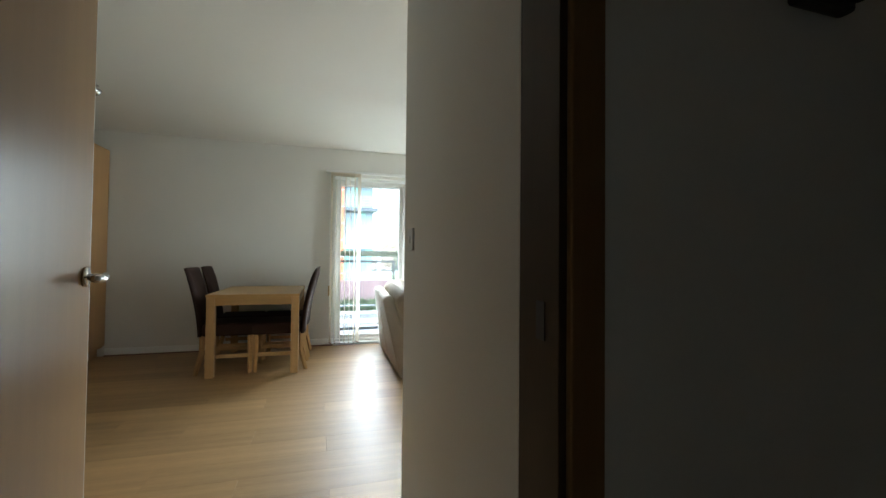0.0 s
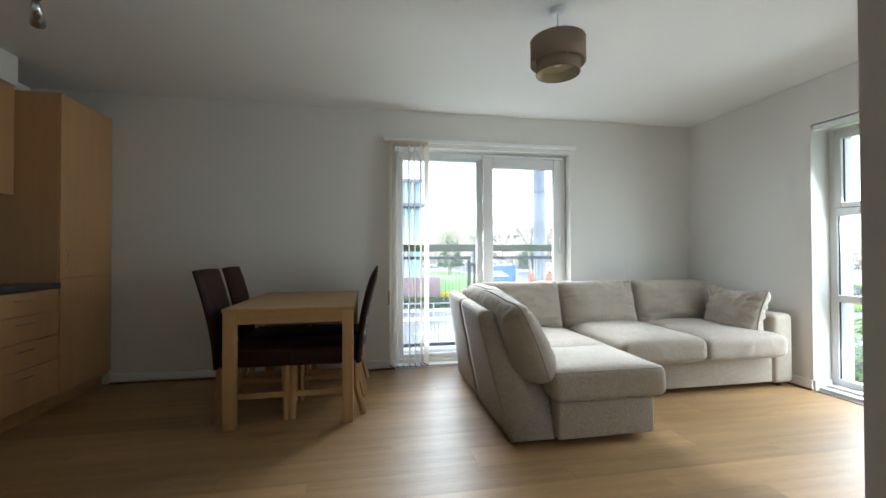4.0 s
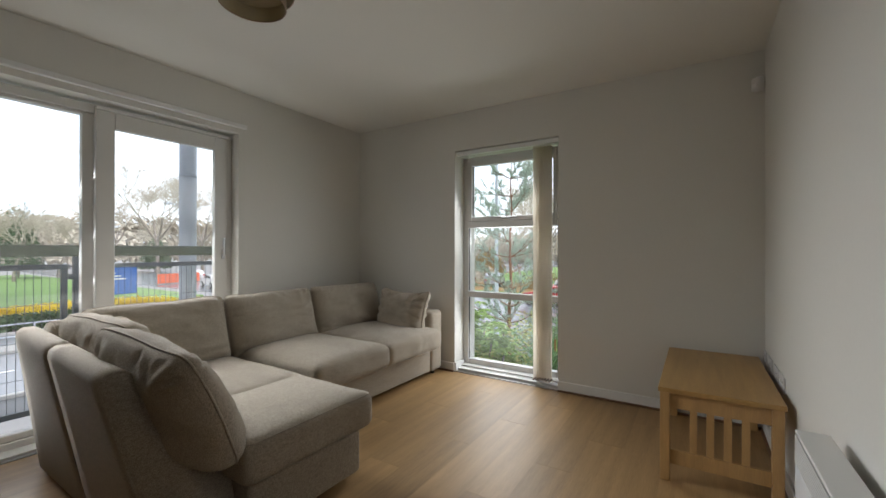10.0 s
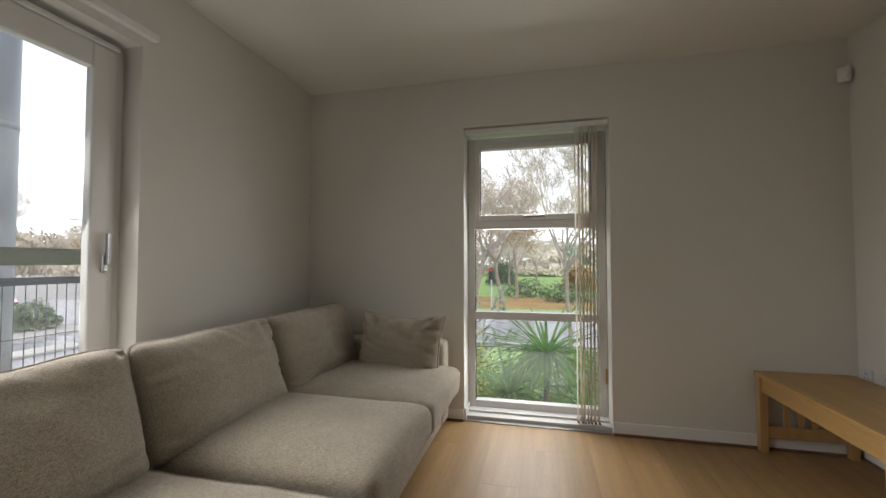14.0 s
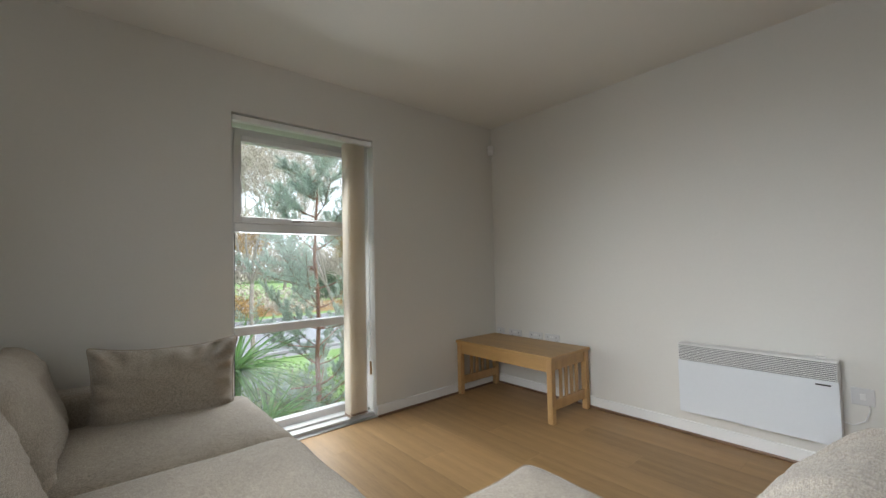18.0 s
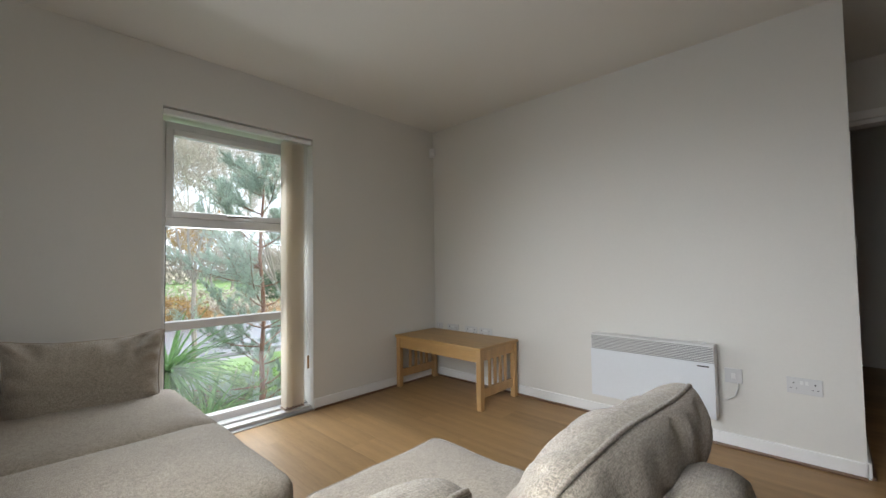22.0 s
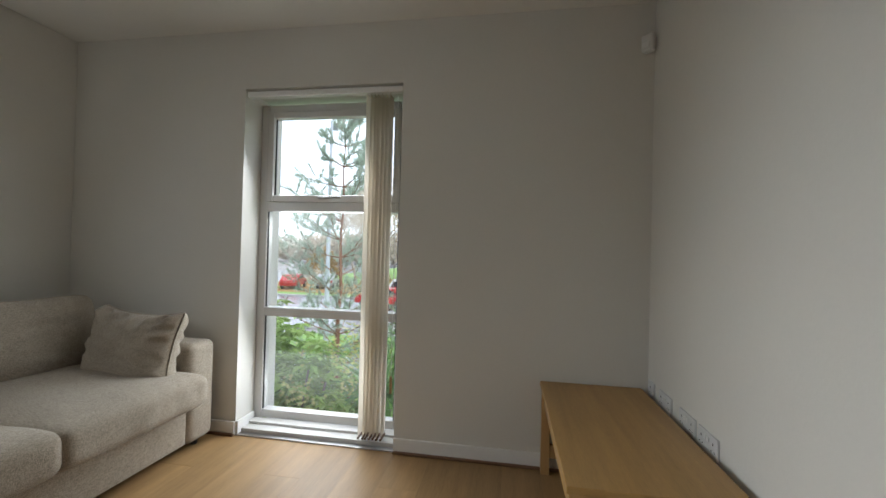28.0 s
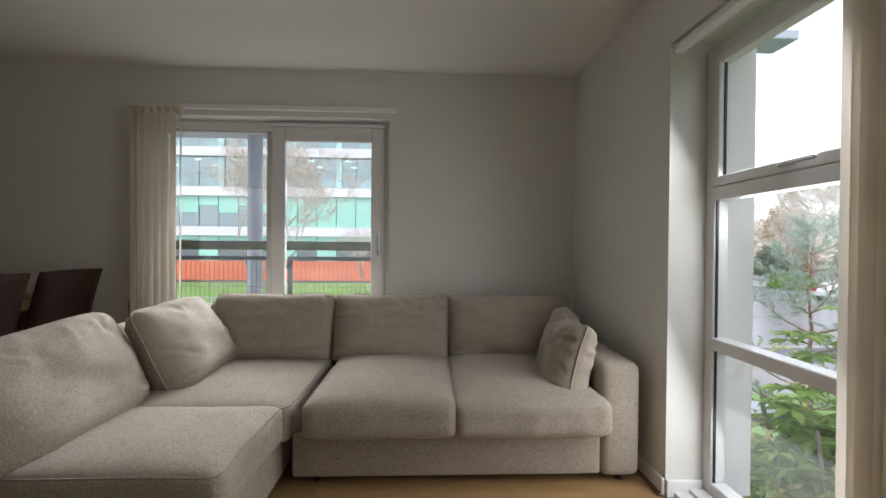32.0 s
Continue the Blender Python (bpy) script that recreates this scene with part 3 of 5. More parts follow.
# ---- ceiling lights ----
lampx, lampy = 1.345, 3.66
pend = thing("pendant_lamp", "two-tier taupe fabric drum pendant lamp under the ceiling", "lamp", (lampx, lampy, 0))
part("ceiling_rose", bm_round([(0.0, 2.453), (0.03, 2.454), (0.042, 2.46), (0.044, 2.48)], 24), PLASTIC, pend, "white ceiling rose", True)
part("cord", bm_cyl((0, 0, 2.25), (0, 0, 2.456), 0.004, n=8), PLASTIC, pend)
LINING = material("cream_shade_lining", (0.50, 0.44, 0.30), 0.8, var=0.04)
for nm, r, z0, z1, lb in (("upper_shade", 0.150, 2.17, 2.305, "taupe fabric drum"), ("lower_shade", 0.120, 2.113, 2.235, "narrower taupe fabric drum")):
    sh = part(nm, bm_round([(r, z0), (r + 0.002, z0), (r + 0.002, z1), (r, z1)], 48), SHADE, pend, lb, True)
    part("lining", bm_round([(r - 0.0006, z0 + 0.001), (r - 0.0006, z1 - 0.001)], 48), LINING, sh, "cream shade lining", True)
    for z in (z0 + 0.002, z1 - 0.002):
        part("hoop", bm_tube([((r + 0.001) * math.cos(a * math.pi / 16), (r + 0.001) * math.sin(a * math.pi / 16), z) for a in range(32)], 0.0028, 6, True), SHADE, sh)
for a in range(3):
    part("spoke", bm_cyl((0, 0, 2.285), (0.149 * math.cos(a * 2.094), 0.149 * math.sin(a * 2.094), 2.297), 0.002, n=6), TRIM, pend)
    part("bridge", bm_cyl((0.122 * math.cos(a * 2.094 + 0.5), 0.122 * math.sin(a * 2.094 + 0.5), 2.18), (0.149 * math.cos(a * 2.094 + 0.5), 0.149 * math.sin(a * 2.094 + 0.5), 2.18), 0.004, n=6), LINING, pend)
part("diffuser", bm_round([(0.022, 2.172), (0.119, 2.172)], 40), LINING, pend, "cream disc inside the shade")
part("bulb", bm_round([(0.0, 2.158), (0.02, 2.163), (0.03, 2.19), (0.02, 2.23), (0.013, 2.285)], 16), PLASTIC, pend, smooth=True)

track = thing("track_light", "curved chrome ceiling track with spot lamps over the kitchen", "lamp", (0, 0, 0))
bar = [(-1.28 + 0.05 * math.sin(i * 0.55), 3.02 + i * 0.09, 2.43) for i in range(11)]
part("bar", bm_tube(bar, 0.008, 8), CHROME, track, smooth=True)
part("mount", bm_round([(0, 2.45), (0.06, 2.452), (0.065, 2.48)], 24, (-1.26, 3.46)), CHROME, track, smooth=True)
for k, (i, dx, dy) in enumerate(((1, 0.05, 0.03), (4, -0.07, 0.04), (7, 0.05, 0.06), (9, -0.06, 0.1))):
    x, y, z = bar[i]
    st = part("spot_head", bm_cyl((x + dx * 0.6, y + dy * 0.6, 2.37), (x + dx * 1.6, y + dy * 1.6, 2.31), 0.018, 0.034, 16), CHROME, track, "small chrome spot head", True)
    part("arm", bm_tube([(x, y, z), (x + dx * 0.2, y + dy * 0.2, 2.4), (x + dx * 0.6, y + dy * 0.6, 2.37)], 0.005, 6), CHROME, track)
# ---- coffee table ----
ct = thing("coffee_table", "light oak mission style coffee table with slatted ends", "table")
CX0, CX1, CY0, CY1, CTZ = 2.752, 3.752, 1.865, 2.375, 0.472
part("tabletop", bm_box((CX0, CY0, CTZ - 0.024), (CX1, CY1, CTZ), 0.003), OAK, ct)
L = 0.044
for x in (CX0 + 0.008, CX1 - 0.008 - L):
    for y in (CY0 + 0.008, CY1 - 0.008 - L):
        part("leg", bm_box((x, y, 0), (x + L, y + L, CTZ - 0.0245), 0.003), OAKLEG, ct)
for y in (CY0 + 0.018, CY1 - 0.04):
    part("apron", bm_box((CX0 + 0.0525, y, CTZ - 0.115), (CX1 - 0.0525, y + 0.022, CTZ - 0.0245), 0.002), OAK, ct)
for x in (CX0 + 0.024, CX1 - 0.046):
    part("end_apron", bm_box((x, CY0 + 0.0525, CTZ - 0.105), (x + 0.022, CY1 - 0.0525, CTZ - 0.0245), 0.002), OAKLEG, ct)
    part("stretcher", bm_box((x, CY0 + 0.0525, 0.085), (x + 0.022, CY1 - 0.0525, 0.155), 0.002), OAKLEG, ct)
    for i in range(4):
        y = CY0 + 0.13 + i * 0.07
        part("slat", bm_box((x + 0.005, y, 0.1555), (x + 0.016, y + 0.032, CTZ - 0.1055), 0.002), OAKLEG, ct)

# ---- dining table and chairs ----
dt = thing("dining_table", "light oak rectangular dining table by the white wall", "table")
TX0, TX1, TY0, TY1, TZ = -0.612, 0.192, 4.235, 5.36, 0.755
part("tabletop", bm_box((TX0, TY0, TZ - 0.022), (TX1, TY1, TZ), 0.004), OAK, dt)
for x in (TX0 + 0.006, TX1 - 0.076):
    for y in (TY0 + 0.006, TY1 - 0.076):
        part("leg", bm_box((x, y, 0), (x + 0.07, y + 0.07, TZ - 0.0225), 0.004), OAKLEG, dt)
for y in (TY0 + 0.012, TY1 - 0.034):
    part("apron", bm_box((TX0 + 0.0765, y, TZ - 0.10), (TX1 - 0.0765, y + 0.022, TZ - 0.0225), 0.002), OAK, dt)
for x in (TX0 + 0.012, TX1 - 0.034):
    part("apron", bm_box((x, TY0 + 0.0765, TZ - 0.10), (x + 0.022, TY1 - 0.0765, TZ - 0.0225), 0.002), OAKLEG, dt)

ch = thing("dining_chair", "dark brown leather dining chair with light oak legs", "chair", group="chairs round the dining table")
# seat faces +x; back at x < 0
seat = bm_box((0.0, -0.215, 0.36), (0.44, 0.215, 0.475), 0.025, 4)
part("seat", seat, LEATHER, ch, smooth=True)
def chair_back(z0, z1, w):
    b = bmesh.new()
    rows, cols = 14, 8
    grid = {}
    for s in (0, 1):
        for i in range(rows + 1):
            z = z0 + (z1 - z0) * i / rows
            lean = -0.02 - 0.13 * ((z - 0.36) / 0.64) ** 1.6
            for j in range(cols + 1):
                y = -w + 2 * w * j / cols
                edge = max(abs(y / w) ** 8, (i / rows) ** 14)
                th = 0.028 * (1 - 0.75 * edge)
                grid[s, i, j] = b.verts.new((lean + (th if s else -th), y, z + 0.006 * (1 - (y / w) ** 2) * (i / rows)))
    for i in range(rows):
        for j in range(cols):
            b.faces.new([grid[1, i, j], grid[1, i, j + 1], grid[1, i + 1, j + 1], grid[1, i + 1, j]])
            b.faces.new([grid[0, i, j], grid[0, i + 1, j], grid[0, i + 1, j + 1], grid[0, i, j + 1]])
        for j in (0, cols):
            b.faces.new([grid[0, i, j], grid[1, i, j], grid[1, i + 1, j], grid[0, i + 1, j]])
    for j in range(cols):
        b.faces.new([grid[0, rows, j], grid[1, rows, j], grid[1, rows, j + 1], grid[0, rows, j + 1]])
        b.faces.new([grid[0, 0, j], grid[1, 0, j], grid[1, 0, j + 1], grid[0, 0, j + 1]])
    bmesh.ops.recalc_face_normals(b, faces=b.faces)
    return b
part("backrest", chair_back(0.36, 0.99, 0.215), LEATHER, ch, smooth=True)
part("seam", bm_tube([(0.0095 - 0.02 - 0.13 * ((z - 0.36) / 0.64) ** 1.6, -0.2185, z) for z in [0.48 + 0.06 * i for i in range(8)]], 0.003, 6), LEATHER, ch)
for y in (-0.17, 0.17):
    part("front_leg", bm_tube([(0.405, y, 0.0), (0.405, y, 0.37)], [0.019, 0.025], 4), OAKLEG, ch)
    part("back_leg", bm_tube([(-0.055, y, 0.0), (-0.005, y, 0.2), (0.0, y, 0.37)], [0.02, 0.024, 0.026], 4), OAKLEG, ch)
    part("stretcher", bm_box((0.02, y - 0.009, 0.15), (0.395, y + 0.009, 0.185), 0.002), OAKLEG, ch)
ch.matrix_basis = pose(-0.66, 4.54, 0, 0, 0, 0)
copy_thing(ch, pose(-0.66, 5.045, 0, 0, 0, 2))
copy_thing(ch, pose(0.195, 4.54, 0, 0, 0, 180))
copy_thing(ch, pose(0.21, 5.03, 0, 0, 0, 178))


# ---- corner sofa ----
def cushion(size, m, seed, n=5.0, puff=0.12, wrinkle=0.008, cuts=24, pinch=0.0, tuck=0.0, plan=16):
    """A soft box: rounded by a superellipse, swollen, with creases. Returns the mesh and its mapping."""
    b = bmesh.new()
    bmesh.ops.create_cube(b, size=2.0)
    bmesh.ops.subdivide_edges(b, edges=list(b.edges), cuts=cuts, use_grid_fill=True)
    sx, sy, sz = size
    off = Vector((seed * 7.3, seed * 3.1, seed * 1.7))
    def place(u, v, w):
        flat = max(abs(u), abs(v))
        k = (abs(u) ** plan + abs(v) ** plan) ** (1 / plan) / max(flat, 1e-6)
        u, v = u / k, v / k
        k = (flat ** n + abs(w) ** n) ** (1 / n) / max(flat, abs(w))
        u, v, w = u / k, v / k, w / k
        p = Vector((u * sx / 2, v * sy / 2, w * sz / 2))
        swell = 1 + puff * (1 - u * u) * (1 - v * v)
        p.z *= swell * (1 - pinch * max(abs(u), abs(v)) ** 3)
        p.x *= 1 + 0.07 * puff * (1 - v * v) * (1 - w * w)
        p.y *= 1 + 0.07 * puff * (1 - u * u) * (1 - w * w)
        p.x *= 1 + 0.035 * abs(v) ** 3 * abs(u)
        p.y *= 1 + 0.035 * abs(u) ** 3 * abs(v)
        rim = max(abs(u), abs(v)) ** 2
        q = p * 5 + off
        dz = noise.noise(q) * 0.007 + noise.noise(Vector((p.x * 16, p.y * 5, p.z * 7)) + off) * wrinkle * rim + noise.noise(Vector((p.x * 6, p.y * 18, p.z * 6)) + off * 2) * wrinkle * rim
        if tuck and v < -0.5:
            dz -= tuck * min(1.0, (-v - 0.5) * 3) * max(0.0, noise.noise(Vector((p.x * 30, p.z * 6, 3.0)) + off))
        p += p.normalized() * dz
        return p
    for v in b.verts:
        v.co = place(*v.co)
    b.transform(m)
    return b, place


def soft(name, size, m, seed, parent, label="", pipe=0.8, **kw):
    b, place = cushion(size, m, seed, **kw)
    ob = part(name, b, LINEN, parent, label, smooth=True)
    k = 26
    for w in (pipe,) if pipe else ():
        line = []
        for i in range(4 * k):
            s, f = divmod(i, k)
            a = -1 + 2 * f / k
            u, v = ((a, -1), (1, a), (-a, 1), (-1, -a))[s]
            p = place(u, v, w)
            line.append(m @ (p * 1.003))
        part("piping", bm_tube(line, 0.0032, 6, True), LINEN, ob, "corded seam", True)
    return ob


def upholstered(name, lo, hi, parent, bevel=0.03, label=""):
    b = bm_box(lo, hi, bevel, 4)
    return part(name, b, LINEN, parent, label, smooth=True)


sofa = thing("corner_sofa", "oatmeal linen L-shaped corner sofa with loose cushions", "sofa")
# main run along the north wall
upholstered("base", (2.0, 4.28, 0.05), (3.50, 5.30, 0.27), sofa, 0.015)
upholstered("arm", (3.50, 4.27, 0.035), (3.70, 5.33, 0.60), sofa, 0.045)
b = bm_prism([(5.06, 0.27), (5.15, 0.735), (5.19, 0.765), (5.29, 0.765), (5.34, 0.735), (5.31, 0.05), (5.06, 0.05)], "x", 1.15, 3.50)
bmesh.ops.bevel(b, geom=list(b.edges), offset=0.012, segments=3, affect="EDGES")
part("back", b, LINEN, sofa, smooth=True)
# chaise along the room, with its sloped end panel and leaning back in two lengths
for y0, y1 in ((3.685, 4.398), (4.4005, 5.10)):
    b = bm_prism([(1.075, 0.04), (0.945, 0.70), (0.952, 0.728), (0.975, 0.743), (1.02, 0.743), (1.045, 0.728), (1.06, 0.70), (1.33, 0.26), (1.33, 0.04)], "y", y0, y1)
    bmesh.ops.subdivide_edges(b, edges=[e for e in b.edges if abs((e.verts[0].co - e.verts[1].co).y) > 0.1], cuts=6)
    bmesh.ops.bevel(b, geom=[e for e in b.edges if abs((e.verts[0].co - e.verts[1].co).y) < 0.01 and min(abs(e.verts[0].co.y - y0), abs(e.verts[0].co.y - y1)) < 0.001], offset=0.009, segments=3, affect="EDGES")
    for v in b.verts:
        v.co.y += 0.30 * max(0.0, v.co.z - 0.04)
        v.co.x += 0.06 * (v.co.y - 3.9) * min(1, v.co.z / 0.5)
    part("chaise_back", b, LINEN, sofa, "tall leaning back panel", smooth=True)
upholstered("chaise_base", (1.336, 3.66, 0.04), (1.945, 5.0, 0.255), sofa, 0.02)
for x, y in ((1.13, 3.78), (1.88, 3.78), (3.62, 4.34), (2.1, 4.36), (1.13, 5.1), (3.62, 5.1), (1.88, 4.4)):
    part("foot", bm_cyl((x, y, 0.0), (x, y, 0.06), 0.02, 0.024, 12), BLACK, sofa, "black plastic foot")
T_ = Matrix.Translation
soft("seat_cushion", (0.705, 0.86, 0.215), T_((2.43, 4.59, 0.368)), 1, sofa, "", 0, n=5, puff=0.22, wrinkle=0.003)
soft("seat_cushion", (0.73, 0.86, 0.215), T_((3.14, 4.59, 0.366)), 2, sofa, "", 0, n=5, puff=0.24, wrinkle=0.004, tuck=0.012)
soft("corner_seat_cushion", (0.80, 0.85, 0.20), T_((1.62, 4.60, 0.345)), 3, sofa, "", 0.8, n=6, puff=0.16, wrinkle=0.004)
soft("chaise_cushion", (0.69, 0.575, 0.20), T_((1.645, 3.91, 0.352)), 4, sofa, "", 0.8, n=6, puff=0.14, wrinkle=0.004)


def plump(name, size, m, seed, parent, creases=16, depth=0.012, sag=0.2, n=52, square=5.0, bow=0.03, tucks=()):
    """A plump back cushion with one seam round its edge (local x runs from its top down) and creases drawn in from the seam."""
    h_, w_, th = size
    r = random.Random(seed)
    off = Vector((seed * 2.3, seed * 1.1, seed * 0.7))
    folds = []
    for i in range(creases):
        side = r.choice((0, 0, 0, 1, 2))
        at = r.uniform(-0.95, 0.95)
        start = ((-1.0, at), (at, -1.0), (at, 1.0))[side]
        aim = Vector((1.0, r.gauss(0, 0.55)) if side == 0 else ((r.gauss(0.2, 0.5), 1.0) if side == 1 else (r.gauss(0.2, 0.5), -1.0))).normalized()
        folds.append((Vector(start), aim, r.uniform(0.25, 0.95), r.uniform(0.03, 0.065), depth * r.uniform(0.4, 1.2), r.choice((-1, 1, 0))))
    folds += [(Vector(start), Vector(aim).normalized(), reach, wide, deep, 0) for start, aim, reach, wide, deep in tucks]
    def place(u, v, side):
        rim = max(abs(u), abs(v))
        k = rim / max(1e-6, (abs(u) ** square + abs(v) ** square) ** (1 / square))
        full = max(0.0, 1 - rim ** 3.2) ** 0.46
        x = u * k * h_ / 2 * (1 - bow * (1 - v * v)) + 0.008 * rim * noise.noise(Vector((v * 2, u * 2, 0.3)) + off)
        y = v * k * w_ / 2 * (1 - 0.7 * bow * (1 - u * u))
        z = th / 2 * full * (1 + sag * u)
        z += full * (noise.noise(Vector((u * 1.8, v * 1.8, side * 2)) + off) * 0.02 + noise.noise(Vector((u * 5, v * 4, side * 2)) + off) * 0.006)
        here = Vector((u, v))
        for start, aim, reach, wide, deep, only in folds:
            if only and only != side:
                continue
            d = here - start
            along = d.dot(aim)
            if -0.05 < along < reach:
                across = d.x * aim.y - d.y * aim.x
                fade = (1 - along / reach) * min(1.0, (along + 0.05) / 0.12)
                z -= deep * fade * min(1.0, 2 * full) * (math.exp(-(across / wide) ** 2) - 0.6 * math.exp(-((across - 1.9 * wide) / wide) ** 2))
        pull = 0.010 * noise.noise(Vector((u * 1.3, v * 1.3, 5.0)) + off)
        return Vector((x, y, side * z + pull))
    b, rows = bmesh.new(), {}
    for s in (1, -1):
        for i in range(n + 1):
            for j in range(n + 1):
                if s == -1 and (i in (0, n) or j in (0, n)):
                    rows[s, i, j] = rows[1, i, j]
                else:
                    u, v = math.sin((i / n - 0.5) * math.pi), math.sin((j / n - 0.5) * math.pi)
                    rows[s, i, j] = b.verts.new(m @ place(u, v, s))
        for i in range(n):
            for j in range(n):
                q = [rows[s, i, j], rows[s, i + 1, j], rows[s, i + 1, j + 1], rows[s, i, j + 1]]
                b.faces.new(q if s == 1 else q[::-1])
    line = []
    for k in range(4 * n):
        s, f = divmod(k, n)
        e = math.sin((f / n - 0.5) * math.pi)
        u, v = ((e, -1), (1, e), (-e, 1), (-1, -e))[s]
        line.append(m @ (place(u, v, 1) * 1.004))
    ob = part(name, b, LINEN, parent, smooth=True)
    part("piping", bm_tube(line, 0.005, 6, True), LINEN, ob, "corded seam", True)
    return ob


# local x down, y along the cushion, z towards the sitter
for x0, x1, sd, hi, lean, folds in ((1.235, 2.025, 11, 0.455, 14, 22), (2.027, 2.785, 12, 0.45, 15, 16), (2.787, 3.62, 13, 0.455, 15, 12)):
    m = T_(((x0 + x1) / 2, 5.03, 0.618)) @ pose(0, 0, 0, 0, 0, -90) @ pose(0, 0, 0, 0, 90 - lean, 0)
    plump("back_cushion", (hi, x1 - x0, 0.235), m, sd, sofa, folds, square=12)
plump("back_cushion", (0.50, 0.76, 0.23), T_((1.185, 3.98, 0.603)) @ pose(0, 0, 0, 0, 67, 0) @ pose(0, 0, 0, 0, 0, 3), 21, sofa, 34, 0.010, square=7)
plump("back_cushion", (0.50, 0.66, 0.27), T_((1.275, 4.67, 0.612)) @ pose(0, 0, 0, 0, 63, 3), 22, sofa, 30, 0.013, square=7)


sc = thing("scatter_cushion", "oblong oatmeal linen scatter cushion leaning on the sofa arm", "cushion")
plump("cover", (0.485, 0.61, 0.24), T_((3.40, 4.54, 0.56)) @ pose(0, 0, 0, 76, 0, -99) @ pose(0, 0, 0, 0, 0, -90), 33, sc, 26, 0.014, 0.1, square=30, bow=0.15, tucks=[
    fold for e in (-1, 1) for fold in (((-1, 0.72 * e), (1, -0.35 * e), 0.55, 0.10, 0.045), ((-1, 0.3 * e), (0.7, 0.3 * e), 0.5, 0.12, 0.03), ((-0.35, e), (0.1, -e), 0.34, 0.06, 0.03),
                                       ((0.05, e), (-0.1, -e), 0.26, 0.05, 0.024), ((0.42, e), (0.1, -e), 0.3, 0.06, 0.026), ((0.8, e), (-0.5, -e), 0.4, 0.07, 0.02))])

# ---- kitchen ----
def unit_front(parent, y0, y1, z0, z1, x, handle=None, name="door"):
    d = part(name, bm_box((x, y0 + 0.002, z0), (x + 0.018, y1 - 0.002, z1), 0.0015, 1), BEECH, parent)
    if handle == "v":
        part("handle", bm_tube([(x + 0.018, y0 + 0.05, z0 + 0.08), (x + 0.035, y0 + 0.05, z0 + 0.085), (x + 0.035, y0 + 0.05, z0 + 0.19), (x + 0.018, y0 + 0.05, z0 + 0.195)], 0.004, 6), CHROME, d, "slim chrome bow handle")
    if handle == "h":
        c = (y0 + y1) / 2
        part("handle", bm_tube([(x + 0.018, c - 0.065, z1 - 0.05), (x + 0.035, c - 0.06, z1 - 0.05), (x + 0.035, c + 0.06, z1 - 0.05), (x + 0.018, c + 0.065, z1 - 0.05)], 0.004, 6), CHROME, d, "slim chrome bow handle")
    return d


FXK = -1.885
tall = thing("tall_cabinet", "tall beech kitchen cabinet beside the white wall", "cabinet", group="kitchen units")
part("body", bm_box((WX, 4.832, 0.1), (FXK, 5.41, 2.25), 0.001, 1), BEECH, tall)
unit_front(tall, 4.832, 5.41, 0.12, 0.93, FXK + 0.0005, None)
unit_front(tall, 4.832, 5.41, 0.935, 2.25, FXK + 0.0005, "v")
part("plinth", bm_box((WX, 4.832, 0), (FXK - 0.05, 5.41, 0.0995)), BEECH, tall)
def base_unit(y0, y1, fronts, label):
    u = thing("base_cabinet", label, "cabinet", group="kitchen units")
    part("body", bm_box((WX, y0 + 0.001, 0.1), (FXK, y1 - 0.001, 0.86)), BEECH, u)
    part("plinth", bm_box((WX, y0 + 0.001, 0), (FXK - 0.05, y1 - 0.001, 0.0995)), BEECH, u)
    z = 0.12
    for hgt in fronts:
        unit_front(u, y0, y1, z, z + hgt - 0.004, FXK + 0.0005, "h", "drawer_front" if len(fronts) > 1 else "door")
        z += hgt
base_unit(4.232, 4.83, (0.25, 0.17, 0.17, 0.15), "beech kitchen drawer unit with four drawers")
base_unit(2.69, 3.03, (0.735,), "beech kitchen base cabinet under the worktop")
base_unit(3.03, 3.63, (0.735,), "beech kitchen base cabinet under the worktop")
oven = thing("oven", "stainless steel built-in oven under the worktop", "oven")
part("body", bm_box((WX, 3.632, 0.1), (FXK, 4.23, 0.86)), STEEL, oven)
part("glass_door", bm_box((FXK + 0.0005, 3.64, 0.16), (FXK + 0.018, 4.222, 0.70), 0.003), BLACK, oven, "black glass oven door")
part("control_panel", bm_box((FXK + 0.0005, 3.64, 0.71), (FXK + 0.015, 4.222, 0.85), 0.002), STEEL, oven)
for i in range(4):
    part("knob", bm_cyl((FXK + 0.0155, 3.74 + i * 0.12, 0.78), (FXK + 0.035, 3.74 + i * 0.12, 0.78), 0.018, n=16), BLACK, oven)
part("plinth", bm_box((WX, 3.632, 0), (FXK - 0.05, 4.23, 0.0995)), BEECH, oven)
top = thing("worktop", "dark grey laminate L-shaped kitchen worktop", "worktop")
part("long_run", bm_box((WX, 2.05, 0.8605), (FXK + 0.03, 4.83, 0.9), 0.006), WORKTOP, top)
part("return_run", bm_box((FXK + 0.031, 2.05, 0.8605), (-0.825, 2.725, 0.9), 0.008, 3), WORKTOP, top)
pen = thing("base_cabinet", "beech base cabinet with a plain end panel", "cabinet", group="kitchen units")
part("body", bm_box((FXK + 0.02, 2.052, 0.1), (-0.862, 2.66, 0.86)), BEECH, pen)
part("end_panel", bm_box((-0.861, 2.052, 0.0), (-0.842, 2.672, 0.86), 0.0015, 1), BEECH, pen, "pale beech end panel")
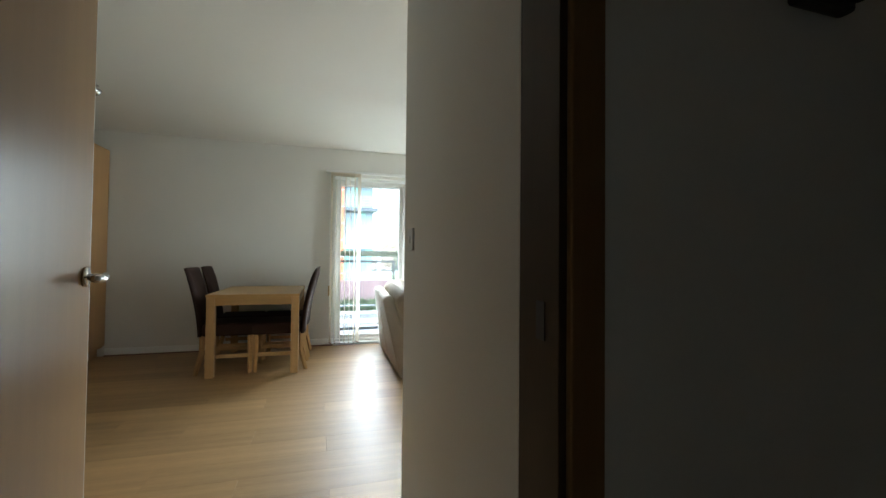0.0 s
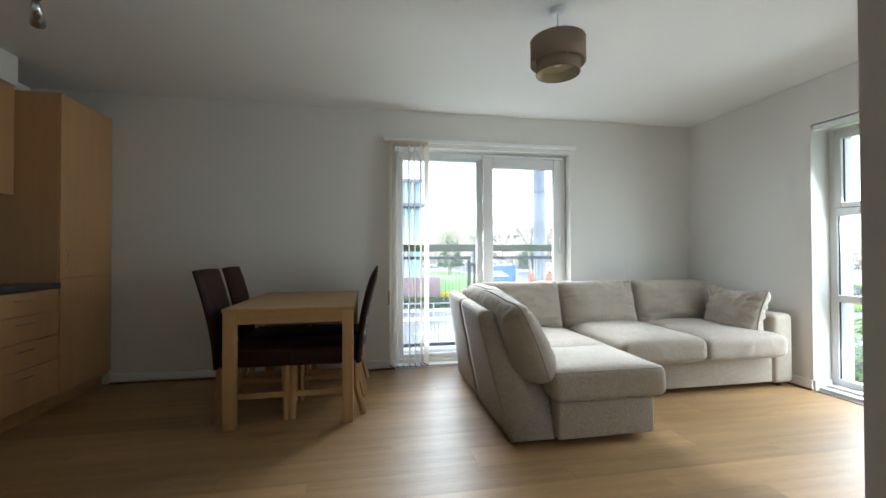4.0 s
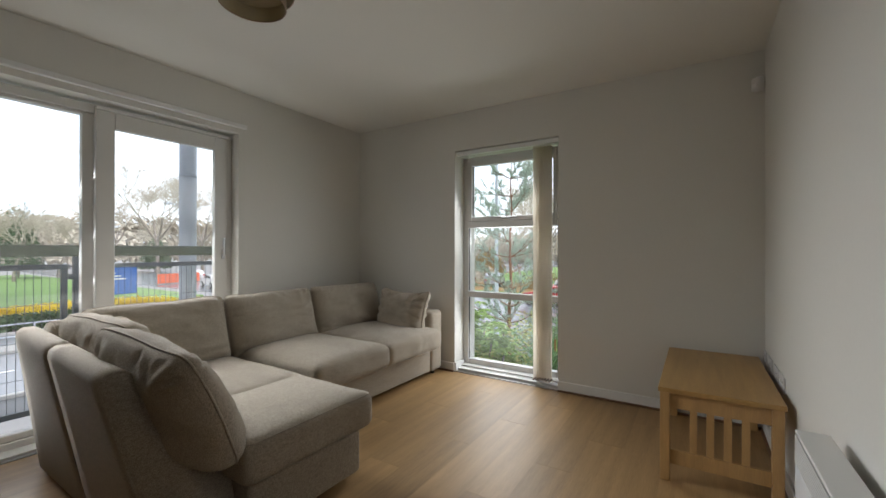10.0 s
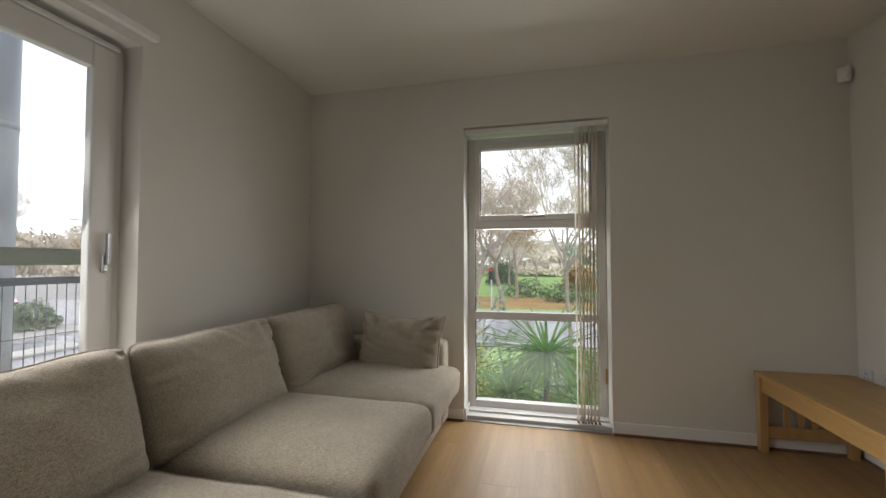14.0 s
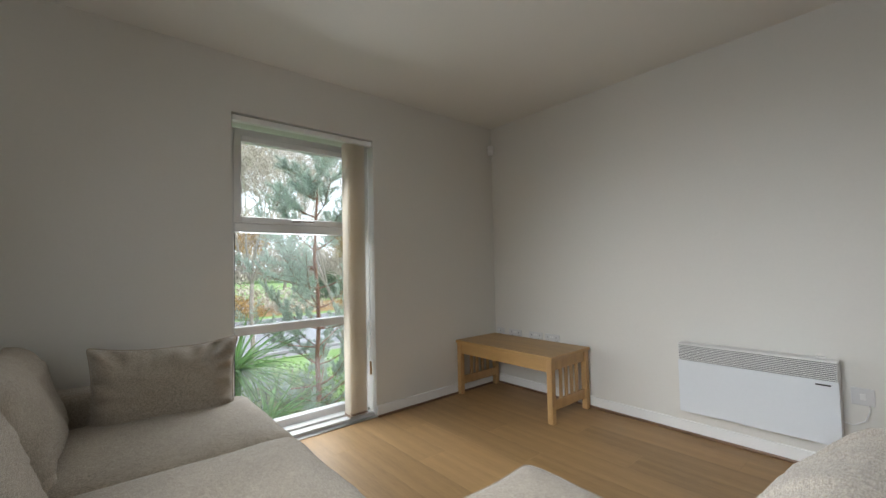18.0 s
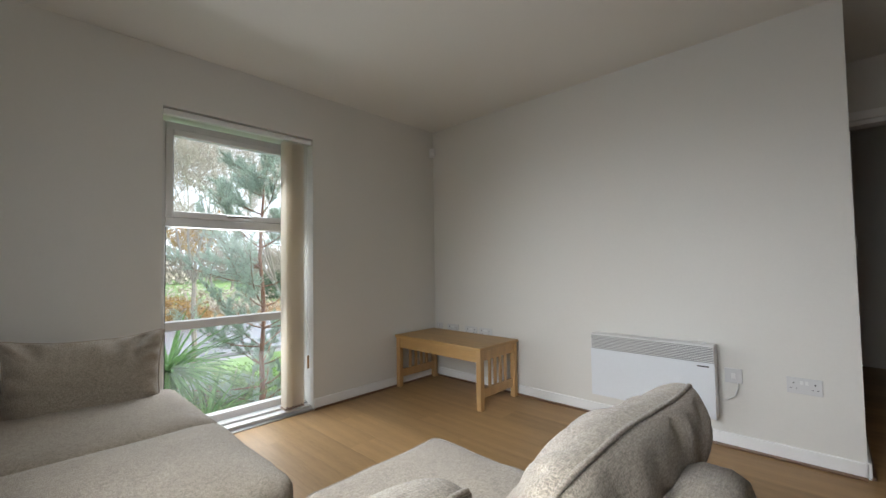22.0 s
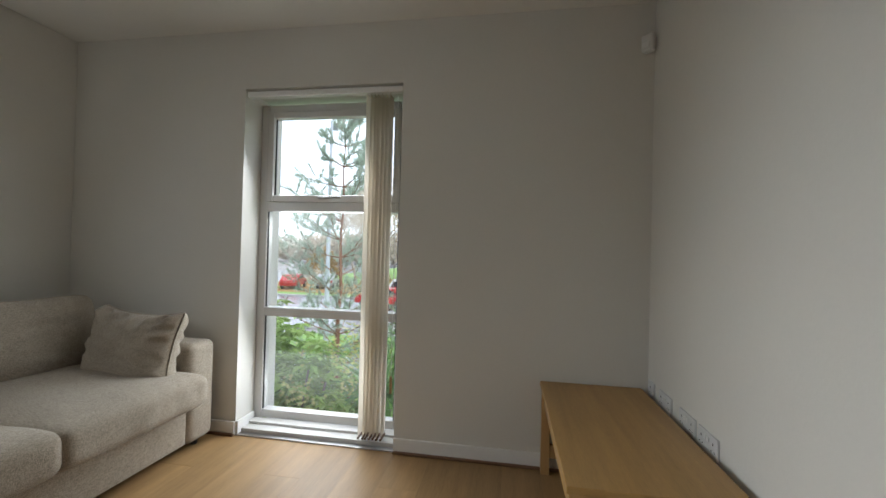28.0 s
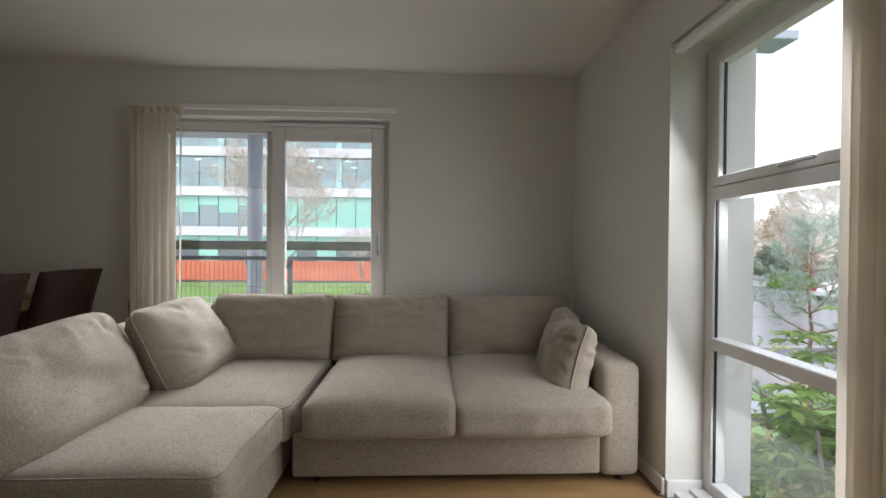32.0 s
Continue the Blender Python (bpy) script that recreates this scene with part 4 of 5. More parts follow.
for i in range(2):
    part("door", bm_box((FXK + 0.03 + i * 0.5, 2.6605, 0.12), (FXK + 0.526 + i * 0.5, 2.678, 0.855), 0.0015, 1), BEECH, pen)
part("plinth", bm_box((FXK + 0.02, 2.052, 0), (-0.862, 2.62, 0.0995)), BEECH, pen)
hob = thing("hob", "black four-burner hob set in the worktop", "hob")
part("plate", bm_box((WX + 0.05, 3.65, 0.9005), (FXK - 0.03, 4.21, 0.908), 0.002), STEEL, hob)
for x in (WX + 0.17, FXK - 0.15):
    for y in (3.79, 4.07):
        part("burner", bm_round([(0.0, 0.925), (0.04, 0.925), (0.05, 0.909)], 16, (x, y)), BLACK, hob)
        for e in (-0.06, 0.06):
            part("pan_rest", bm_box((x - 0.11, y + e - 0.006, 0.934), (x + 0.11, y + e + 0.006, 0.95), 0.002, 1), BLACK, hob)
            part("pan_rest", bm_box((x + e - 0.006, y - 0.11, 0.9505), (x + e + 0.006, y + 0.11, 0.962), 0.002, 1), BLACK, hob)
            for g in (-0.1, 0.1):
                part("rest_foot", bm_box((x + g - 0.006, y + e - 0.006, 0.9085), (x + g + 0.006, y + e + 0.006, 0.9335)), BLACK, hob)
sink = thing("sink", "stainless steel kitchen sink with drainer", "sink")
part("rim", bm_box((-1.75, 2.14, 0.9005), (-0.95, 2.58, 0.905), 0.002), STEEL, sink)
part("bowl", bm_box((-1.70, 2.2, 0.9055), (-1.38, 2.52, 0.907)), BLACK, sink)
for i in range(7):
    part("drainer_rib", bm_box((-1.30, 2.2 + i * 0.05, 0.9055), (-1.0, 2.21 + i * 0.05, 0.91), 0.002), STEEL, sink)
def wall_unit(y0, y1, z0, z1, label, handle="v"):
    u = thing("wall_cabinet", label, "cabinet", group="kitchen units")
    part("body", bm_box((WX, y0 + 0.001, z0), (-2.165, y1 - 0.001, z1)), BEECH, u)
    unit_front(u, y0, y1, z0, z1, -2.1645, handle)
wall_unit(4.285, 4.83, 1.51, 2.27, "beech kitchen wall cabinet with chrome handle")
wall_unit(3.685, 4.28, 1.76, 2.27, "short beech wall cabinet above the cooker hood", None)
wall_unit(3.10, 3.68, 1.51, 2.27, "beech kitchen wall cabinet with chrome handle")
hood = thing("cooker_hood", "dark cooker hood under the wall cabinets", "cooker hood")
part("canopy", bm_prism([(WX, 1.50), (-2.13, 1.50), (-2.13, 1.56), (-2.15, 1.755), (WX, 1.755)], "y", 3.69, 4.276), BLACK, hood)
part("visor", bm_box((-2.1295, 3.70, 1.505), (-2.115, 4.266, 1.555), 0.003), BLACK, hood)
structure("trim_splashback", bm_box((WX, 3.0, 0.9005), (WX + 0.008, 4.83, 1.50)), material("pale_splashback", (0.6, 0.62, 0.62), 0.25), "pale glossy splashback behind the hob", "trim")
structure("wall_soffit", bm_box((WX, 2.05, 2.275), (-2.13, 4.83, CZ)), WALL, "white boxed soffit above the wall cabinets", "wall")


# ---- balcony ----
G = -2.9
SLATE = material("blue_grey_paint", (0.10, 0.12, 0.14), 0.45, var=0.1, scale=6)
MOSS = material("mossy_green_timber", (0.10, 0.125, 0.07), 0.8, var=0.35, scale=6, fine=50, bump=0.2, bscale=80)
CONC = material("pale_concrete", (0.36, 0.36, 0.35), 0.85, var=0.12, scale=2, fine=30, bump=0.1, bscale=60)
POST = material("pale_grey_post_paint", (0.46, 0.50, 0.57), 0.5, var=0.06)
RY = 5.775
rail = thing("balcony_railing", "blue-grey steel balcony railing with a mossy green top rail", "railing")
part("top_rail", bm_box((0.3, RY - 0.035, 1.12), (2.6, RY + 0.035, 1.195), 0.012, 2), MOSS, rail, "mossy green timber top rail")
for x0, x1 in ((0.33, 1.365), (1.468, 2.57)):
    part("panel_rail", bm_box((x0, RY - 0.016, 1.035), (x1, RY + 0.016, 1.068), 0.003), SLATE, rail)
    part("panel_rail", bm_box((x0, RY - 0.016, 0.12), (x1, RY + 0.016, 0.155), 0.003), SLATE, rail)
    for x in (x0, x1 - 0.033):
        part("panel_post", bm_box((x, RY - 0.0155, 0.1555), (x + 0.033, RY + 0.0155, 1.0345), 0.003), SLATE, rail)
    x = x0 + 0.065
    while x < x1 - 0.04:
        part("wire", bm_box((x - 0.0014, RY - 0.0014, 0.1555), (x + 0.0014, RY + 0.0014, 1.0345)), SLATE, rail)
        x += 0.0385
    for z in (0.35, 0.58, 0.81):
        part("cross_wire", bm_box((x0 + 0.0335, RY - 0.004, z), (x1 - 0.0335, RY - 0.0015, z + 0.003)), SLATE, rail)
for x in (0.345, 1.418, 2.555):
    part("support_post", bm_box((x - 0.015, RY + 0.0165, 0.02), (x + 0.015, RY + 0.046, 1.1195), 0.003), SLATE, rail)
    part("clamp", bm_box((x - 0.055, RY - 0.008, 0.965), (x + 0.055, RY + 0.016, 1.0), 0.002), SLATE, rail)
    part("wall_bracket", bm_box((x - 0.015, NY + T, 0.02), (x + 0.015, RY + 0.016, 0.05), 0.002), SLATE, rail)
for x, y, r in ((2.60, 6.78, 0.08), (0.25, 8.0, 0.095)):
    col = thing("steel_column", "pale blue-grey round steel column past the balcony", "column", (x, y, 0), group="balcony columns")
    part("shaft", bm_cyl((0, 0, G), (0, 0, 5.2), r, n=28), POST, col, smooth=True)
    part("collar", bm_cyl((0, 0, 1.93), (0, 0, 1.97), r + 0.003, n=28), POST, col, smooth=True)
# Unseen slab, added to keep high sky light off the upper south wall.
structure("unseen_balcony_canopy", bm_box((-0.6, 5.73, 2.9), (3.4, 6.69, 3.05), 0.01), POST, "unseen pale grey balcony above, blocking the high sky's light", "ceiling")
structure("outer_wall", bm_box((WX, 1.2, G), (EX + 0.41, NY + T, -0.2005)), material("cream_render", (0.55, 0.53, 0.48), 0.85, var=0.05, bump=0.1, bscale=80), "cream rendered outer wall below the flat", "wall")
led = structure("outer_ledge", bm_box((5.5, 5.9, -0.42), (6.0, 6.2, -0.34), 0.01), POST, "pale grey canopy edge outside", "trim")
part("ledge_arm", bm_box((4.18, 6.0, -0.44), (5.499, 6.08, -0.40)), POST, led)
structure("upper_soffit", bm_box((-2.4, 6.70, 2.9), (1.5, 9.1, 3.05), 0.01), POST, "pale grey soffit of the balcony above", "ceiling")
structure("outer_canopy", bm_box((4.4, 6.0, 3.13), (6.1, 6.3, 3.22), 0.01), POST, "pale blue-grey roof edge outside", "trim")

# ---- ground, roads, grass ----
ASPH = material("wet_asphalt", (0.20, 0.21, 0.23), 0.22, var=0.15, scale=0.4, fine=20)
PAVE = material("grey_paving", (0.28, 0.275, 0.27), 0.7, var=0.12, scale=1.0, fine=12)
GRASS = material("grass", (0.17, 0.29, 0.075), 0.9, var=0.3, scale=0.5, fine=12, bump=0.6, bscale=40)
LITTER = material("leaf_litter", (0.26, 0.16, 0.055), 0.95, var=0.4, scale=0.5, fine=9)
structure("ground", bm_box((-700, -700, G - 0.5), (700, 900, G)), PAVE, "grey paved ground", "ground")
structure("road_north", bm_box((-90, 18.1, G), (21, 29.5, G + 0.02)), ASPH, "wet grey asphalt road", "road")
structure("road_east", bm_box((21, -120, G), (34, 140, G + 0.02)), ASPH, "wet grey asphalt road", "road")
structure("road_junction", bm_box((34, 30, G), (120, 44, G + 0.021)), ASPH, "wet grey asphalt side road", "road")
structure("kerb_north", bm_box((-90, 29.5, G), (20.5, 29.8, G + 0.13), 0.02), CONC, "pale concrete kerb", "kerb")
structure("kerb_east", bm_box((34.0, -120, G), (34.3, 29.9, G + 0.13), 0.02), CONC, "pale concrete kerb", "kerb")
structure("kerb_near", bm_box((-90, 17.9, G), (20.6, 18.1, G + 0.13), 0.02), CONC, "pale concrete kerb", "kerb")
structure("kerb_garden", bm_box((20.7, -120, G), (21.0, 18.0, G + 0.13), 0.02), CONC, "pale concrete kerb", "kerb")
for i in range(14):
    tagged(link_mesh("road_marking", bm_box((-30 + i * 3.6, 21.45, G + 0.0205), (-28.2 + i * 3.6, 21.57, G + 0.025)), TRIM), "white painted centre dash on the road", "road marking", "road markings")
structure("pavement_near", bm_box((-90, 16.3, G), (20.6, 17.899, G + 0.03)), material("dark_footpath", (0.09, 0.095, 0.10), 0.5, var=0.15, scale=0.6, fine=20), "dark wet asphalt footpath", "pavement")
structure("central_reservation", bm_box((-90, 24.7, G + 0.02), (16, 26.0, G + 0.14), 0.02), CONC, "pale paved strip between the carriageways", "pavement")
bank = bm_prism([(30.6, G), (33.55, G), (33.55, -1.76), (32.6, -1.8)], "x", -46, 1.15)
structure("lawn_bank", bank, GRASS, "sloping green lawn below the office", "lawn")
structure("lawn_north", bm_box((-40, 38.5, G), (19, 90, G + 0.14)), GRASS, "bright green lawn", "lawn")
structure("park_grass", bm_box((34.3, -120, G), (260, 29.9, G + 0.12)), GRASS, "green park grass", "lawn")
structure("park_litter", bm_box((36, -100, G + 0.12), (47, 29.5, G + 0.14)), LITTER, "orange leaf litter under the trees", "ground")
structure("garden_bed", bm_box((4.3, -8, G), (19.5, 13, G + 0.1)), GRASS, "planted garden bed", "ground")

# ---- plants ----
BARK = material("grey_brown_bark", (0.30, 0.26, 0.22), 0.95, var=0.25, scale=4, fine=40, bump=0.5, bscale=40)
TWIG = material("pale_brown_twigs", (0.55, 0.50, 0.41), 0.95, var=0.25)
PINEBARK = material("red_brown_pine_bark", (0.24, 0.12, 0.07), 0.95, var=0.3, scale=6, fine=50, bump=0.6, bscale=50)


def leaf_material(name, base, var=0.35):
    """Leaf colour that differs from leaf to leaf."""
    m = material(name, base, 0.6, var=0.12, scale=3)
    n, l = m.node_tree.nodes, m.node_tree.links
    p = n["Principled BSDF"]
    geo, hue = n.new("ShaderNodeNewGeometry"), n.new("ShaderNodeHueSaturation")
    mr = n.new("ShaderNodeMapRange")
    mr.inputs[3].default_value, mr.inputs[4].default_value = 1 - var, 1 + var
    src = p.inputs["Base Color"].links[0].from_socket
    l.new(geo.outputs["Random Per Island"], mr.inputs[0]), l.new(mr.outputs[0], hue.inputs["Value"])
    l.new(src, hue.inputs["Color"]), l.new(hue.outputs[0], p.inputs["Base Color"])
    tr, mix, out = n.new("ShaderNodeBsdfTranslucent"), n.new("ShaderNodeMixShader"), n["Material Output"]
    mix.inputs[0].default_value = 0.5
    l.new(hue.outputs[0], tr.inputs[0]), l.new(p.outputs[0], mix.inputs[1]), l.new(tr.outputs[0], mix.inputs[2]), l.new(mix.outputs[0], out.inputs[0])
    return m


PINE = leaf_material("blue_green_needles", (0.45, 0.55, 0.45))
JUNIPER = leaf_material("grey_green_juniper", (0.29, 0.39, 0.18))
FATSIA = leaf_material("bright_shrub_leaves", (0.30, 0.43, 0.13))
BERRY = leaf_material("yellow_green_flower_heads", (0.45, 0.45, 0.16))
STRAP = leaf_material("cordyline_leaves", (0.14, 0.27, 0.085))
HEDGE = leaf_material("hedge_leaves", (0.17, 0.33, 0.05))
OCHRE = leaf_material("ochre_autumn_leaves", (0.40, 0.26, 0.09))
FLOWER = leaf_material("yellow_flowers", (0.75, 0.6, 0.04), 0.2)
DARKLEAF = leaf_material("dark_evergreen_leaves", (0.11, 0.17, 0.085))


class Soup:
    """Collects triangles and quads for one mesh."""
    def __init__(self):
        self.v, self.f = [], []

    def face(self, *pts):
        k = len(self.v)
        self.v += [tuple(p) for p in pts]
        self.f.append(tuple(range(k, k + len(pts))))

    def limb(self, p, q, r0, r1, n=4):
        p, q = Vector(p), Vector(q)
        rot = (q - p).to_track_quat("Z", "Y")
        k = len(self.v)
        for c, r in ((p, r0), (q, r1)):
            self.v += [tuple(c + rot @ Vector((r * math.cos(6.2832 * i / n), r * math.sin(6.2832 * i / n), 0))) for i in range(n)]
        self.f += [(k + i, k + (i + 1) % n, k + n + (i + 1) % n, k + n + i) for i in range(n)]

    def mesh(self, name, mat):
        me = bpy.data.meshes.new(name)
        me.from_pydata(self.v, [], self.f)
        me.materials.append(mat)
        return me


def soup_part(name, s_, mat, parent, label=""):
    ob = new(name, s_.mesh(name, mat))
    ob.parent = parent
    if label:
        ob["label"] = label
    return ob


def bare_tree(name, label, at, height, seed, spread=0.5, leafy=None, girth=0.015):
    t = thing(name, label, "tree", at)
    r = random.Random(seed)
    trunk, fine, leaves = Soup(), Soup(), Soup()
    def grow(p, d, length, rad, depth):
        n = 3 if depth < 3 else 2
        for k in range(n):
            d = (d + Vector((r.uniform(-1, 1), r.uniform(-1, 1), r.uniform(-0.5, 0.8))) * 0.16).normalized()
            q = p + d * (length / n)
            (trunk if depth < 2 else fine).limb(p, q, rad * (1 - 0.3 * k / n), rad * (1 - 0.3 * (k + 1) / n), 6 if depth < 2 else 3)
            p = q
            if depth >= 2 and depth < 5 and r.random() < 0.55:
                side = (d + Vector((r.uniform(-1, 1), r.uniform(-1, 1), r.uniform(-0.3, 0.7))) * 0.9).normalized()
                grow(p, side, length * 0.6, rad * 0.45, depth + 1)
        if depth >= 4:
            for _ in range(6):
                v = (d * 0.7 + Vector((r.gauss(0, 0.6), r.gauss(0, 0.6), r.gauss(0.05, 0.5)))).normalized() * height * r.uniform(0.03, 0.075)
                w = v.cross(Vector((r.uniform(-1, 1), r.uniform(-1, 1), 0.3))).normalized() * height * 0.0007
                s0 = p - d * r.uniform(0, length * 0.5)
                fine.face(s0 - w, s0 + w, s0 + v)
        if leafy and depth >= 4:
            for _ in range(3):
                c = p + Vector((r.gauss(0, 0.3), r.gauss(0, 0.3), r.gauss(0, 0.25)))
                a, b = Vector((r.uniform(-1, 1), r.uniform(-1, 1), r.uniform(-1, 1))) * 0.16, Vector((r.uniform(-1, 1), r.uniform(-1, 1), r.uniform(-1, 1))) * 0.16
                leaves.face(c - a, c + b, c + a, c - b)
        if depth < 5:
            for _ in range(r.choice((2, 2, 3)) if depth else 5):
                a = r.uniform(0, 6.283)
                out = Vector((math.cos(a), math.sin(a), 0))
                nd = (d * (1 - spread) + out * spread * r.uniform(0.6, 1.3) + Vector((0, 0, 0.22))).normalized()
                grow(p, nd, length * r.uniform(0.6, 0.82), rad * 0.54, depth + 1)
    grow(Vector((0, 0, -0.1)), Vector((0, 0, 1)), height * 0.28, height * girth, 0)
    soup_part("trunk", trunk, BARK, t)
    soup_part("twigs", fine, TWIG, t)
    if leafy:
        soup_part("leaves", leaves, leafy, t)
    return t


oak1 = bare_tree("bare_tree", "tall bare winter tree with fine spreading twigs", (27, 66, G), 19.0, 4, 0.55)
oak2 = bare_tree("bare_tree", "tall bare winter tree with fine spreading twigs", (14, 72, G), 11.5, 9, 0.5)
oak3 = bare_tree("bare_tree", "bare winter tree with a few ochre leaves remaining", (52, 14, G), 12.0, 15, 0.5, OCHRE)
spots = ((36, 72), (20, 80), (44, 64), (30, 92), (8, 84), (52, 70), (60, 60), (40, 100), (14, 104), (66, 88), (-6, 96), (24, 110), (50, 46), (62, 50))
for i, (x, y) in enumerate(spots):
    copy_thing((oak1, oak2, oak2)[i % 3], pose(x, y, G, 0, 0, 47 * i))
spots = ((44, 6), (58, 22), (46, 20), (64, 8), (56, 0), (70, 16), (50, -10), (66, -8), (46, -22), (60, -24), (74, -20), (82, 4), (54, -36), (78, 26), (46, -44), (66, -48), (88, -10))
for i, (x, y) in enumerate(spots):
    copy_thing((oak3, oak1, oak2)[i % 3], pose(x, y, G, 0, 0, 71 * i))
bare_tree("bare_sapling", "thin bare sapling near the office lawn", (-1.6, 31.0, G), 6.5, 31, 0.4, None, 0.008)
bare_tree("bare_sapling", "thin bare sapling near the pavement", (-3.0, 15.2, G), 9.5, 37, 0.45, None, 0.008)


def leaf_blob(name, label, category, at, size, count, leaf, mat, seed, kind="", stem=True, slim=0.28, rosette=0):
    """A shrub: stems and many single leaves, thicker outside, with an uneven outline."""
    t = thing(name, label, category, at, kind=kind)
    r, s_, st = random.Random(seed), Soup(), Soup()
    sx, sy, sz = size
    for i in range(count):
        a, b = r.uniform(0, 6.283), math.acos(r.uniform(-0.25, 1))
        k = r.uniform(0.55, 1.0) ** 0.6
        bump = 0.8 + 0.35 * noise.noise(Vector((math.cos(a) * 1.7 + seed, math.sin(a) * 1.7, math.cos(b) * 2)))
        c = Vector((sx * k * bump * math.sin(b) * math.cos(a), sy * k * bump * math.sin(b) * math.sin(a), sz * (0.15 + 0.85 * k * bump * max(0.0, math.cos(b)))))
        n = (c + Vector((r.gauss(0, 0.4), r.gauss(0, 0.4), r.gauss(0.5, 0.4)))).normalized()
        u = n.cross(Vector((r.uniform(-1, 1), r.uniform(-1, 1), r.uniform(-1, 1)))).normalized()
        v = n.cross(u)
        L_ = leaf * r.uniform(0.6, 1.3)
        for k in range(rosette or 1):
            if rosette:
                a = 6.283 * k / rosette + r.uniform(-0.3, 0.3)
                d, w = u * math.cos(a) + v * math.sin(a), v * math.cos(a) - u * math.sin(a)
            else:
                d, w = u, v
            s_.face(c, c + d * L_ * 0.5 + w * L_ * slim + n * L_ * 0.08, c + d * L_ - n * L_ * 0.18, c + d * L_ * 0.5 - w * L_ * slim + n * L_ * 0.08)
    soup_part("leaves", s_, mat, t)
    if stem:
        for i in range(9):
            a = i * 0.7
            st.limb((0, 0, 0), (sx * 0.5 * math.cos(a), sy * 0.5 * math.sin(a), sz * 0.75), 0.03, 0.012)
        soup_part("stems", st, BARK, t)
    return t


fatsia = leaf_blob("broadleaf_shrub", "leafy evergreen shrub with pale yellow flower heads under the window", "shrub", (5.95, 5.25, G), (1.3, 1.35, 3.75), 2300, 0.15, FATSIA, 3, slim=0.2, rosette=7)
heads = Soup()
r = random.Random(8)
for i in range(26):
    a, z = r.uniform(0, 6.283), r.uniform(2.0, 3.1)
    c = Vector((1.05 * math.cos(a), 0.95 * math.sin(a), z))
    for k in range(30):
        p = c + Vector((r.gauss(0, 0.07), r.gauss(0, 0.07), r.gauss(0, 0.09)))
        heads.face(p, p + Vector((0.03, 0, 0.02)), p + Vector((0, 0.03, 0.02)))
soup_part("flower_heads", heads, BERRY, fatsia, "pale yellow-green flower heads")
leaf_blob("broadleaf_shrub", "leafy evergreen shrub below the pine", "shrub", (6.9, 4.5, G), (1.0, 0.9, 2.3), 900, 0.15, FATSIA, 5, slim=0.2, rosette=7)
leaf_blob("evergreen_shrub", "dark evergreen shrub in the garden bed", "shrub", (7.2, 2.3, G), (1.4, 1.3, 2.0), 1800, 0.13, DARKLEAF, 6)
leaf_blob("evergreen_shrub", "dark evergreen shrub in the garden bed", "shrub", (6.4, 1.3, G), (1.2, 1.1, 2.2), 1500, 0.13, FATSIA, 7)
leaf_blob("juniper_shrub", "spreading grey-green juniper below the pine", "shrub", (9.4, 2.2, G), (1.7, 2.1, 2.5), 22000, 0.14, JUNIPER, 10, slim=0.1)
leaf_blob("juniper_shrub", "spreading grey-green juniper below the pine", "shrub", (8.2, -0.4, G), (1.5, 1.6, 2.3), 18000, 0.14, JUNIPER, 11, slim=0.1)
for i, (x, y, s_) in enumerate(((37.5, -3.5, 2.4), (39, -9, 3.0), (43, 0.5, 2.6), (37, -15, 2.8), (44, -6, 3.4), (48, 5, 3.0), (41, 15.5, 2.2), (46, 25, 2.6))):
    leaf_blob("autumn_shrub", "brown and ochre autumn shrub at the park edge", "shrub", (x, y, G), (s_, s_ * 1.2, s_ * 0.95), 900, 0.3, (OCHRE, TWIG, DARKLEAF)[i % 3], 80 + i)
leaf_blob("garden_hedge", "bright green clipped garden hedge beside the road", "hedge", (11.0, 3.5, G), (2.2, 6.5, 2.35), 7000, 0.15, HEDGE, 9, "stuff", False)
leaf_blob("flower_bed", "bed of yellow flowers in front of the lawn", "flowers", (9.5, 36.3, G), (9.0, 1.3, 0.8), 6000, 0.22, FLOWER, 12, "stuff", False)
leaf_blob("low_hedge", "low dark hedge between pavement and lawn", "hedge", (5.5, 31.2, G), (10.5, 0.8, 0.9), 7000, 0.25, DARKLEAF, 13, "stuff", False)
leaf_blob("clipped_bush", "round clipped green bush at the road corner", "bush", (19.0, 33.5, G), (1.8, 1.6, 2.0), 1500, 0.25, DARKLEAF, 14)
for i, (x, y, h_) in enumerate(((16, 80, 12.5), (6, 88, 9.5), (34, 84, 7), (70, 64, 8), (60, -2, 4.5), (72, 10, 5), (58, 30, 5), (52, -18, 4))):
    leaf_blob("evergreen_tree", "dark evergreen tree behind the bare trees", "tree", (x, y, G), (3.0, 3.0, h_), 1600, 0.55, (DARKLEAF, OCHRE)[i in (4, 6)], 40 + i)
leaf_blob("far_woodland", "brown winter woodland along the horizon", "woodland", (40, 128, G), (95, 14, 14.5), 20000, 1.7, TWIG, 61, "stuff", False)
leaf_blob("far_woodland", "brown winter woodland along the horizon", "woodland", (125, 0, G), (14, 130, 12.5), 20000, 1.7, TWIG, 62, "stuff", False)


